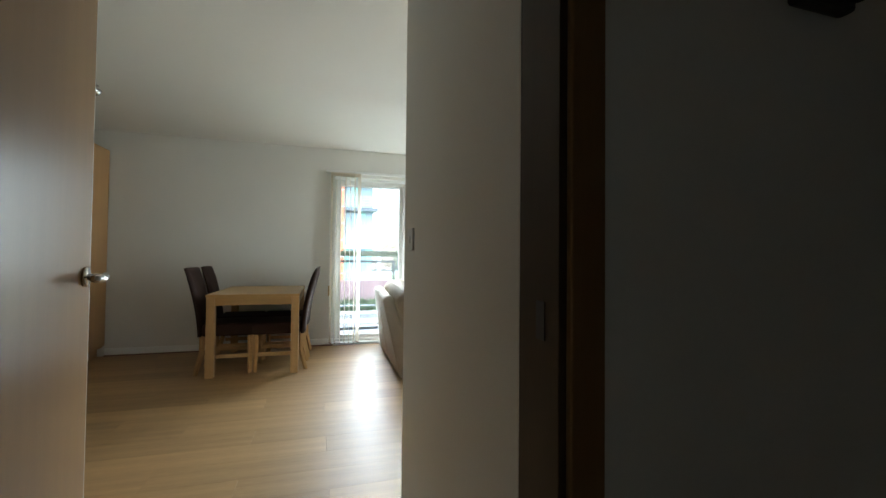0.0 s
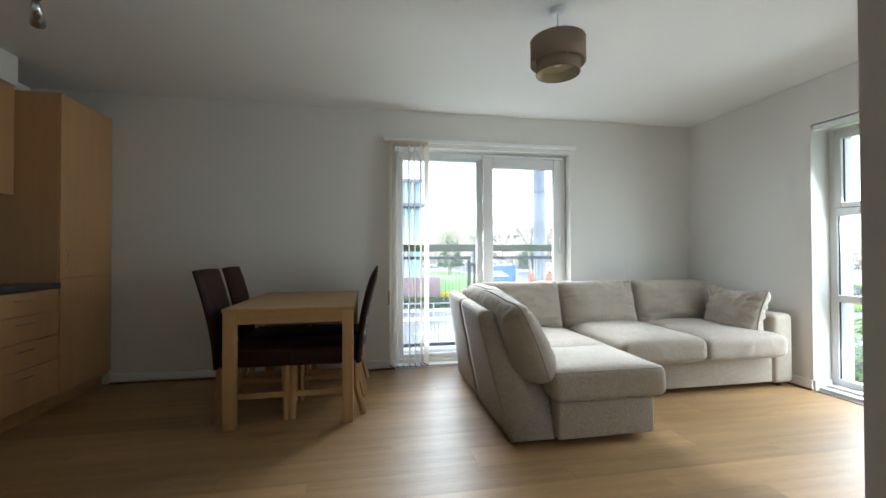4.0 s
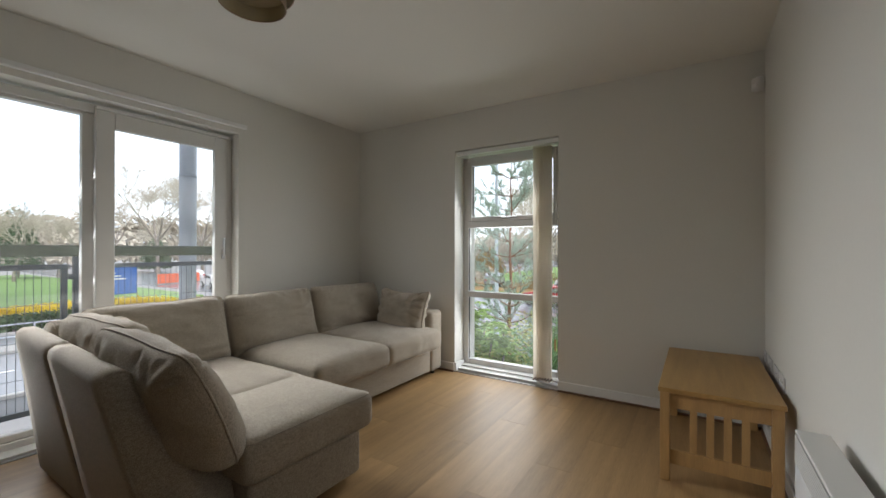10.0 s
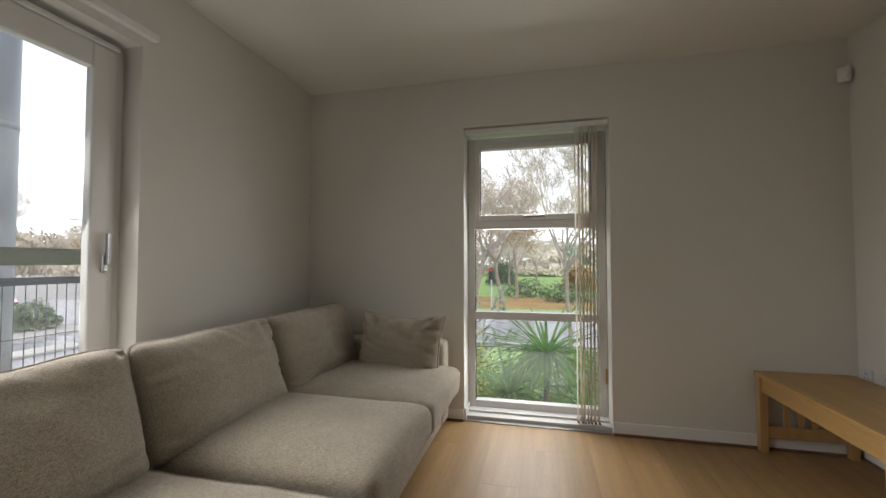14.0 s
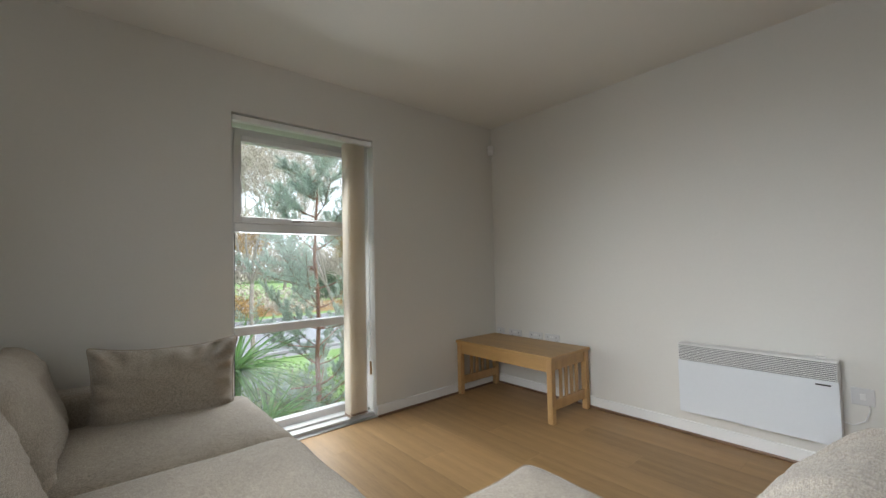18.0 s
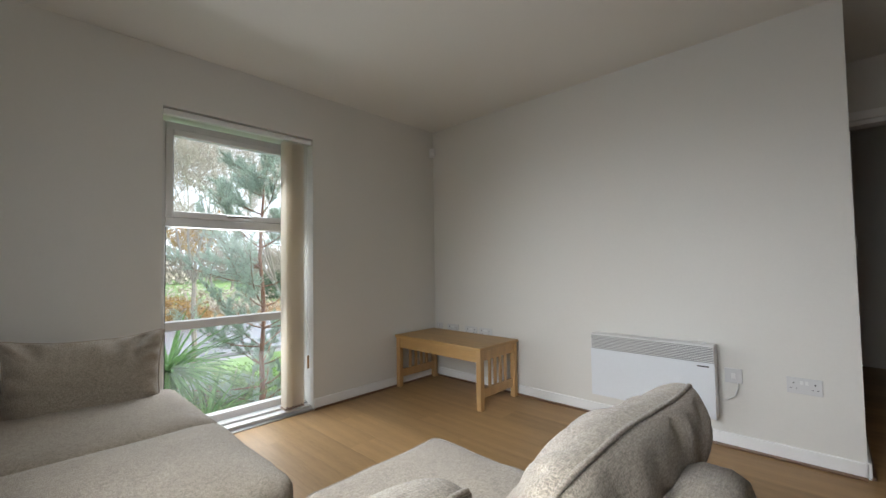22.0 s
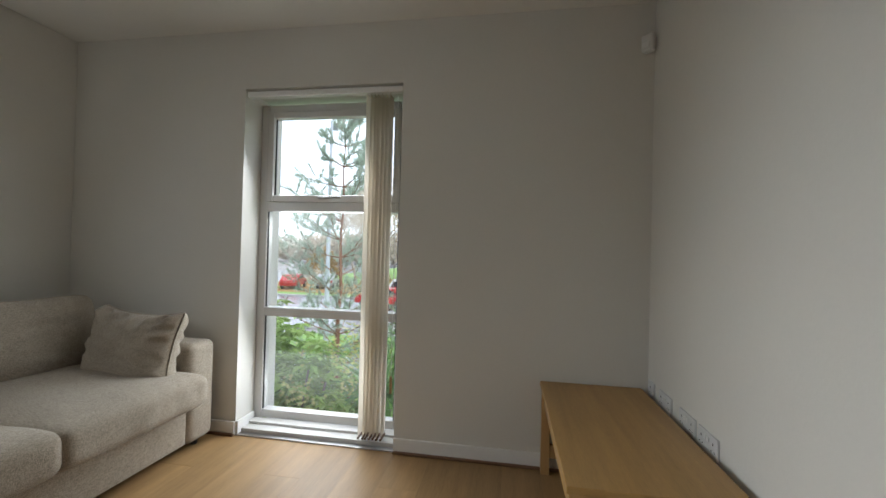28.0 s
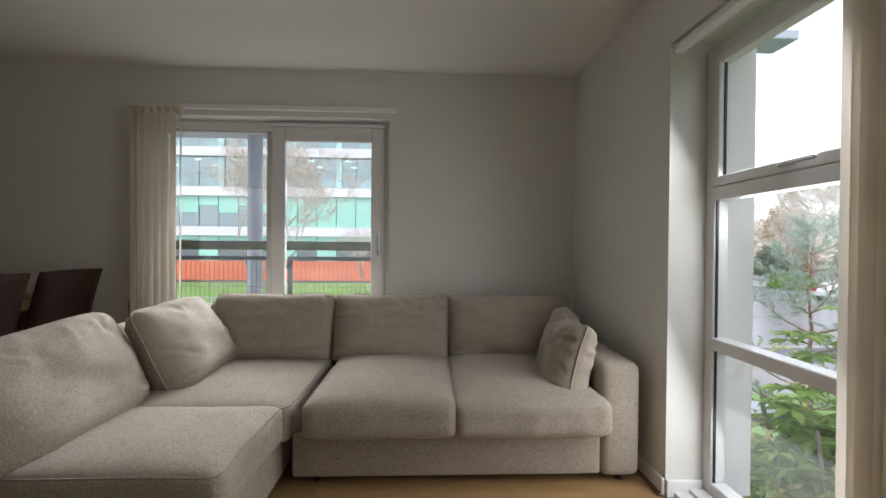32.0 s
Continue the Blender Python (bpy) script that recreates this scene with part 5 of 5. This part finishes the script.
leaf_blob("far_woodland", "brown winter woodland along the horizon", "woodland", (92, 92, G), (34, 34, 13), 9000, 1.5, TWIG, 63, "stuff", False)
for i, (x, y) in enumerate(((44, 47), (52, 56), (58, 47), (48, 66), (66, 58))):
    copy_thing((oak2, oak3)[i % 2], pose(x, y, G, 0, 0, 33 * i))
for i, (x, y, h_) in enumerate(((47, 53, 5.5), (62, 64, 7.0), (40, 42.5, 2.2))):
    leaf_blob("evergreen_tree", "dark evergreen tree among the bare trees", "tree", (x, y, G), (2.6, 2.6, h_), 1600, 0.45, (DARKLEAF, OCHRE, HEDGE)[i], 70 + i)


def pine(at, height, seed, label, lean=0.0, twigs=3):
    t = thing("pine_tree", label, "tree", at)
    r, tr, br, nd = random.Random(seed), Soup(), Soup(), Soup()
    p = Vector((0, 0, 0))
    pts = []
    for i in range(13):
        q = Vector((lean * i / 12 + r.uniform(-0.04, 0.04), r.uniform(-0.04, 0.04), height * i / 12))
        pts.append(q)
    for i in range(12):
        tr.limb(pts[i], pts[i + 1], 0.06 * (1 - i / 13), 0.06 * (1 - (i + 1) / 13), 8)
    def tuft(c, d):
        for k in range(24):
            v = (d * 1.0 + Vector((r.gauss(0, 0.55), r.gauss(0, 0.55), r.gauss(0.1, 0.55)))).normalized() * r.uniform(0.07, 0.14)
            w = v.cross(Vector((r.uniform(-1, 1), r.uniform(-1, 1), 1))).normalized() * 0.0036
            nd.face(c - w, c + w, c + v)
    z = 0.9
    while z < height:
        i = min(11, int(z / height * 12))
        base = pts[i].lerp(pts[i + 1], z / height * 12 - i)
        for k in range(r.choice((3, 4, 4))):
            a = r.uniform(0, 6.283)
            ln = (1.6 * (1 - (z / height) ** 1.7) + 0.3) * r.uniform(0.6, 1.15)
            d = Vector((math.cos(a), math.sin(a), r.uniform(0.1, 0.55))).normalized()
            c = base
            for s in range(6):
                e = c + d * ln / 6
                br.limb(c, e, 0.014 * (1 - s / 7), 0.014 * (1 - (s + 1) / 7), 4)
                d = (d + Vector((0, 0, 0.10)) + Vector((r.gauss(0, 0.12), r.gauss(0, 0.12), r.gauss(0, 0.08)))).normalized()
                c = e
                if s >= 1:
                    for _ in range(twigs):
                        sd = (d + Vector((r.gauss(0, 0.7), r.gauss(0, 0.7), r.gauss(0.25, 0.4)))).normalized()
                        f = c + sd * r.uniform(0.12, 0.36)
                        br.limb(c, f, 0.005, 0.003, 3)
                        for u in (0.35, 0.6, 0.8, 1.0):
                            tuft(c.lerp(f, u), sd)
                tuft(c, d)
        z += r.uniform(0.28, 0.42)
    soup_part("trunk", tr, PINEBARK, t)
    soup_part("branches", br, PINEBARK, t)
    soup_part("needles", nd, PINE, t)


pine((8.3, 1.72, G), 7.2, 2, "open-branched young pine tree with blue-green needles", twigs=4)
pine((9.5, 9.3, G), 4.5, 13, "young pine tree with low blue-green boughs", twigs=2)
pine((8.9, 5.75, G), 6.6, 6, "slim sparse young pine tree with blue-green needles", twigs=2)
for x, y, h_, sd in ((17.8, 0.4, 13.0, 52), (18.9, 2.3, 13.5, 56), (18.6, -4.0, 12.0, 53), (16.4, -9.0, 11.0, 54)):
    bare_tree("birch_tree", "bare birch with fine drooping twigs behind the pine", (x, y, G), h_, sd, 0.42, None, 0.008)
bare_tree("park_tree", "broad bare park tree with a thick trunk across the road", (38.0, 9.4, G), 17.0, 58, 0.55)
bare_tree("park_tree", "leaning bare park tree across the road", (39.6, 7.0, G), 15.0, 59, 0.5)

leaf_meshes = []
for k, (ln, droop) in enumerate(((0.98, 0.35), (0.85, 0.75), (1.08, 0.18))):
    s_ = Soup()
    prev = None
    for i in range(7):
        u = i / 6
        c = Vector((ln * (u - 0.12 * droop * u * u), 0, ln * 0.55 * u - droop * ln * 0.8 * u * u))
        w = 0.028 * (1 - u ** 3) * (0.55 + 0.45 * min(1, u * 4)) + 0.001
        now = (c + Vector((0, w, 0.012)), c + Vector((0, 0, 0)), c + Vector((0, -w, 0.012)))
        if prev:
            s_.face(prev[0], now[0], now[1], prev[1]), s_.face(prev[1], now[1], now[2], prev[2])
        prev = now
    leaf_meshes.append(s_.mesh("leaf", STRAP))
def cordyline(at, trunk, seed, leaves=64, size=1.0):
    t = thing("cordyline", "cordyline palm with arching green strap leaves", "plant", at, group="cordylines")
    part("trunk", bm_tube([(0, 0, 0), (0.03, 0.02, trunk * 0.5), (0, 0, trunk)], [0.07, 0.055, 0.05], 10), BARK, t, smooth=True)
    r = random.Random(seed)
    for i in range(leaves):
        ob = new("leaf", leaf_meshes[i % 3])
        ob.parent = t
        tilt = 62 - 100 * (i / leaves) ** 0.8 + r.uniform(-8, 8)
        ob.matrix_basis = pose(0, 0, trunk - 0.05 + 0.12 * i / leaves, 0, 0, i * 137.5) @ pose(0, 0, 0, 0, -tilt + 25, 0) @ Matrix.Diagonal((size, size, size, 1))
cordyline((6.5, 3.55, G), 2.8, 1, 130, 0.78)
cordyline((6.3, 4.05, G), 2.3, 2, 90, 0.75)
cordyline((7.0, 3.0, G), 1.9, 3, 80, 0.85)

# ---- street things ----
RUBBER = material("tyre_rubber", (0.02, 0.02, 0.02), 0.8)
TINT = material("dark_car_glass", (0.03, 0.035, 0.04), 0.08)
def car(label, paint, at, turn, van=False):
    c = thing("van" if van else "car", label, "van" if van else "car", at, turn)
    body = material("car_paint", paint, 0.22, var=0.02)
    h_ = 1.95 if van else 1.45
    prof = [(-2.1, 0.35), (-2.15, 0.75), (-2.0, 0.95), (-1.75, 1.0)] + ([(-1.95, 1.85), (-1.8, 1.95), (0.5, 1.95), (1.15, 1.1)] if van else [(-1.2, 1.38), (-0.6, h_), (0.35, h_ - 0.03), (1.05, 1.0)]) + [(1.95, 0.85), (2.12, 0.65), (2.1, 0.35)]
    if van:
        prof = prof[:3] + prof[4:]
    b = bm_prism(prof, "y", -0.82, 0.82)
    bmesh.ops.bevel(b, geom=list(b.edges), offset=0.06, segments=2, affect="EDGES")
    part("body", b, body, c, smooth=False)
    win = [(-1.55, 1.2), (-1.55, 1.75), (0.4, 1.75), (0.85, 1.2)] if van else [(-1.35, 1.02), (-0.62, 1.36), (0.32, 1.36), (0.88, 1.02)]
    for y in (-0.825, 0.815):
        part("side_window", bm_prism(win, "y", y, y + 0.01), TINT, c)
    for y in (-0.6, 0.6):
        part("headlight", bm_box((2.0, y - 0.2, 0.62), (2.13, y + 0.2, 0.76), 0.03), TRIM, c)
        part("tail_light", bm_box((-2.17, y - 0.15, 0.7), (-2.05, y + 0.15, 0.9), 0.02), material("red_lamp", (0.4, 0.02, 0.02), 0.2), c)
    for x in (-1.3, 1.3):
        for y in (-0.78, 0.78):
            w = part("wheel", bm_cyl((x, y - 0.1, 0.32), (x, y + 0.1, 0.32), 0.32, n=20), RUBBER, c)
            part("rim", bm_cyl((x, y - 0.105, 0.32), (x, y + 0.105, 0.32), 0.2, n=16), STEEL, w)
    return c
white_car = car("white hatchback beyond the junction", (0.75, 0.76, 0.78), (35.5, 33, G + 0.02), 10)
car("white van on the park road", (0.75, 0.76, 0.76), (32.2, 10.6, G + 0.02), 80, True)
car("red car on the park road", (0.45, 0.03, 0.03), (29.5, 11.2, G + 0.02), 85)
for i, (x, y, a) in enumerate(((40.5, 36, 5), (24, 46, 80), (27.5, 58, 85))):
    copy_thing(white_car, pose(x, y, G + 0.02, 0, 0, a))
for i, (x, y) in enumerate(((38, 27.0), (39.5, 24.0), (41, 21.0))):
    car("parked car beyond the junction", ((0.05, 0.05, 0.06), (0.35, 0.03, 0.03), (0.3, 0.32, 0.35))[i], (x, y, G + 0.14), 15)
box = thing("blue_container", "blue site container with pale lettering beside the road", "container", (14.6, 46, G + 0.14), 8)
part("body", bm_box((-1.8, -1.2, 0), (1.8, 1.2, 2.5), 0.04), material("site_blue", (0.03, 0.12, 0.42), 0.4), box)
for k in range(3):
    part("lettering", bm_box((-1.3, -1.212, 1.3 + 0.25 * k), (0.9 - 0.4 * k, -1.2, 1.42 + 0.25 * k)), TRIM, box)
bar_ = thing("road_barrier", "orange plastic roadworks barriers", "barrier", (24.5, 55, G + 0.02), 10)
for k in range(4):
    part("panel", bm_box((k * 1.3 - 2.4, -0.1, 0.1), (k * 1.3 - 1.2, 0.1, 1.2), 0.05), material("barrier_orange", (0.75, 0.12, 0.03), 0.5), bar_)
def street_lamp(at, hgt, turn):
    s_ = thing("street_lamp", "tall grey steel street lamp", "street lamp", at, turn, group="street lamps")
    part("pole", bm_cyl((0, 0, 0), (0, 0, hgt), 0.10, 0.05, 12), POST, s_)
    part("arm", bm_tube([(0, 0, hgt - 0.05), (0.4, 0, hgt + 0.12), (1.1, 0, hgt + 0.18)], 0.04, 8), POST, s_)
    part("lantern", bm_box((1.0, -0.13, hgt + 0.1), (1.7, 0.13, hgt + 0.24), 0.04), POST, s_)
street_lamp((16.0, 9.35, G), 9.0, 20)
street_lamp((21.0, 47.0, G), 8.5, 200)
street_lamp((35.0, 52.0, G), 8.5, 180)
street_lamp((34.9, -14.0, G), 8.5, 180)
tl = thing("traffic_light", "traffic light on a pole at the junction", "traffic light", (35.0, 7.5, G))
part("pole", bm_cyl((0, 0, 0), (0, 0, 3.0), 0.06, n=10), POST, tl)
part("head", bm_box((-0.15, -0.18, 2.6), (0.15, 0.18, 3.6), 0.03), BLACK, tl)
part("red_lamp", bm_cyl((-0.151, 0, 3.4), (-0.2, 0, 3.4), 0.11, n=16), material("red_signal", (0.7, 0.03, 0.02), 0.3), tl, "lit red lamp")
fence = thing("pavement_railing", "grey steel pedestrian railing between the carriageways", "railing")
for k in range(18):
    part("post", bm_box((-14 + k * 1.5, 25.3, G + 0.14), (-13.95 + k * 1.5, 25.35, G + 1.05)), POST, fence)
for z in (0.55, 1.03):
    part("rail", bm_box((-14, 25.305, G + z), (11.6, 25.345, G + z + 0.05)), POST, fence)

# ---- office building ----
TEAL = material("teal_spandrel_glass", (0.34, 0.68, 0.56), 0.2, var=0.05, scale=0.3, each=0.2)
MULL = material("pale_teal_mullion", (0.42, 0.68, 0.66), 0.4, var=0.04)
BRICK = material("orange_brick", (0.72, 0.20, 0.10), 0.8, var=0.12, scale=0.5, fine=14)
WHITE = material("white_cladding", (0.74, 0.75, 0.78), 0.4, var=0.05, scale=0.3)
# Back of the office rooms: their dimness is put into this grey-blue.
DIM = material("painted_dim_office_wall", (0.32, 0.40, 0.42), 0.8, var=0.3, scale=0.4)
OGLASS = glass_material("tinted_office_glass", (0.55, 0.84, 0.83), 0.30)
GLOW = bpy.data.materials.new("lit_ceiling_lamp")
GLOW.use_nodes = True
GLOW.node_tree.nodes["Principled BSDF"].inputs["Emission Color"].default_value = (1, 0.95, 0.82, 1)
GLOW.node_tree.nodes["Principled BSDF"].inputs["Emission Strength"].default_value = 6.0
off = thing("office_building", "glass office building with teal panels and orange brick base", "building")
OY, OX0, OX1, ST = 34.0, -48.0, -0.5, 3.05
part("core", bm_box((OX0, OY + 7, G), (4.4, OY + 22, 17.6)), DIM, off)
part("brick_base", bm_box((OX0, OY, -1.64), (OX1, OY + 0.29, -0.14)), BRICK, off)
part("plinth", bm_box((OX0, OY + 0.05, G), (OX1, OY + 0.29, -1.645)), material("dark_undercroft", (0.14, 0.14, 0.15), 0.7), off)
part("brick_tower", bm_box((OX1, OY - 0.4, G), (1.9, OY + 6.99, 17.6)), BRICK, off, "orange brick stair tower")
part("end_wall", bm_box((OX0 - 0.3, OY, G), (OX0, OY + 6.99, 17.6)), WHITE, off)
part("roof", bm_box((OX0, OY, 17.605), (4.6, OY + 22, 17.9)), WHITE, off)
for k in range(14):
    part("tower_band", bm_box((OX1 - 0.005, OY - 0.43, -1.6 + k * 1.35), (1.905, OY - 0.401, -1.54 + k * 1.35)), WHITE, off)
shared = {}
def tile(name, w, hgt, mat, x, z, d, y=0.0):
    key = (name, round(w, 2), round(hgt, 2), mat.name)
    if key not in shared:
        b = bm_box((0, 0, 0), (w - 0.05, d, hgt), 0.01, 1)
        me = bpy.data.meshes.new(name)
        b.to_mesh(me), b.free()
        me.materials.append(mat)
        shared[key] = me
    ob = new(name, shared[key])
    ob.parent = off
    ob.location = (x, OY + y, z)
rr = random.Random(17)
for k in range(6):
    lo = -0.14 if k == 0 else 2.48 + ST * (k - 1)
    hi = 1.79 + ST * k
    part("floor_band", bm_box((OX0, OY - 0.25, hi), (OX1, OY + 0.29, hi + 0.69)), WHITE, off)
    part("slab", bm_box((OX0, OY + 0.291, hi + 0.1), (OX1, OY + 6.99, hi + 0.4)), WHITE, off)
    x = OX0
    n = 0
    while x < OX1 - 0.5:
        w, n = min(1.5, OX1 - x), n + 1
        near = x > -24
        if k in (0, 1):
            cut = 0.0 if rr.random() < 0.35 else rr.choice((1.05, 1.05, 1.6))
            cut = min(cut, hi - lo - 0.2)
            if cut:
                tile("window", w, cut, OGLASS, x, lo, 0.03, 0.1)
            tile("spandrel", w, hi - lo - cut - 0.02, TEAL, x, lo + cut + 0.01, 0.2)
        else:
            tile("window", w, hi - lo - 0.02, OGLASS, x, lo + 0.01, 0.03, 0.1)
            if n % 2 == 0:
                tile("mullion", 0.12 if n % 6 else 0.5, hi - lo - 0.02, MULL, x - 0.05, lo + 0.01, 0.12, -0.03)
            if near and n % 2:
                part("desk", bm_box((x + 0.1, OY + 0.8, lo), (x + 1.3, OY + 1.5, lo + 0.75), 0.02), MULL if n % 4 == 1 else WHITE, off)
        if near and n % 2 == 0 and k > 0:
            for dy in (1.6, 4.2):
                part("office_lamp", bm_cyl((x + 0.5, OY + dy, hi + 0.06), (x + 0.5, OY + dy, hi + 0.095), 0.22, n=14), GLOW, off, "lit round ceiling lamp")
        x += 1.5
# end bay with balconies
BAY = material("blue_bay_glass", (0.30, 0.42, 0.46), 0.08, var=0.25, scale=0.15)
for k in range(3):
    z = -1.2 + 3.0 * k
    top_ = z + (3.0 if k < 2 else 2.1)
    for j in range(4):
        x = 1.92 + j * 0.6
        part("bay_window", bm_box((x, OY + 0.1, z + 0.26), (x + 0.55, OY + 0.29, top_ - 0.02)), TEAL if (j + k) % 3 == 0 else BAY, off)
    part("bay_mullion", bm_box((3.1, OY, z + 0.251), (3.2, OY + 0.099, top_ - 0.001)), WHITE, off)
    part("balcony_slab", bm_box((1.91, OY - 1.3, z), (4.49, OY + 0.29, z + 0.25)), SLATE if k == 2 else WHITE, off)
    for j in range(4):
        part("balcony_rail", bm_box((1.95, OY - 1.28, z + 0.45 + 0.22 * j), (4.45, OY - 1.24, z + 0.49 + 0.22 * j)), POST, off)
    for j in range(3):
        part("balcony_post", bm_box((1.95 + 1.22 * j, OY - 1.235, z + 0.251), (2.0 + 1.22 * j, OY - 1.2, z + 1.17)), POST, off)
part("white_panel", bm_box((1.91, OY - 1.3, 6.91), (4.49, OY + 0.29, 17.6)), WHITE, off)
for j in range(4):
    part("panel_joint", bm_box((2.4 + j * 0.52, OY - 1.312, 6.92), (2.43 + j * 0.52, OY - 1.301, 17.59)), POST, off)
part("corner_post", bm_box((4.5, OY - 1.4, G), (4.8, OY - 1.1, 17.6)), POST, off)
part("terrace_wall", bm_box((1.2, OY - 2.0, G), (5.6, OY - 1.7, -0.7)), material("purple_brick", (0.22, 0.15, 0.16), 0.8), off, "dark purple brick terrace wall")

# ---- laminate floor ----
fl = structure("floor", bm_box((WX - 0.2, -1.3, -0.2), (EX + 0.2, NY + 0.2, -0.0125)), material("underlay", (0.2, 0.13, 0.08), 0.9), "oak laminate floor in long boards", "floor")
plank_mesh = {}
def plank(x0, x1, y0, y1):
    key = (round(x1 - x0, 3), round(y1 - y0, 3))
    if key not in plank_mesh:
        b = bm_box((0, 0.0003, -0.012), (key[0] - 0.0006, key[1] - 0.0003, 0.0), 0.0004, 1)
        me = bpy.data.meshes.new("plank")
        b.to_mesh(me), b.free()
        me.materials.append(FLOOR)
        plank_mesh[key] = me
    ob = new("plank", plank_mesh[key])
    ob.location = (x0, y0, 0)
    ob.parent = fl
rng = random.Random(3)
PW, PL = 0.1985, 1.28
row = -1
y = 3.756 - 26 * PW
while y < NY:
    row += 1
    ya, yb = max(y, -1.2), min(y + PW, NY)
    mid = (ya + yb) / 2
    x_lo, x_hi = (WX, EX) if mid > SY - 0.08 else ((-0.86, HX) if mid > HY - 0.12 else (-1.3, 2.3))
    if yb - ya > 0.02:
        x = WX - (row * 0.43) % PL
        while x < x_hi:
            a, b_ = max(x, x_lo), min(x + PL, x_hi)
            if b_ - a > 0.03:
                plank(round(a, 3), round(b_, 3), ya, yb)
            x += PL
    y += PW
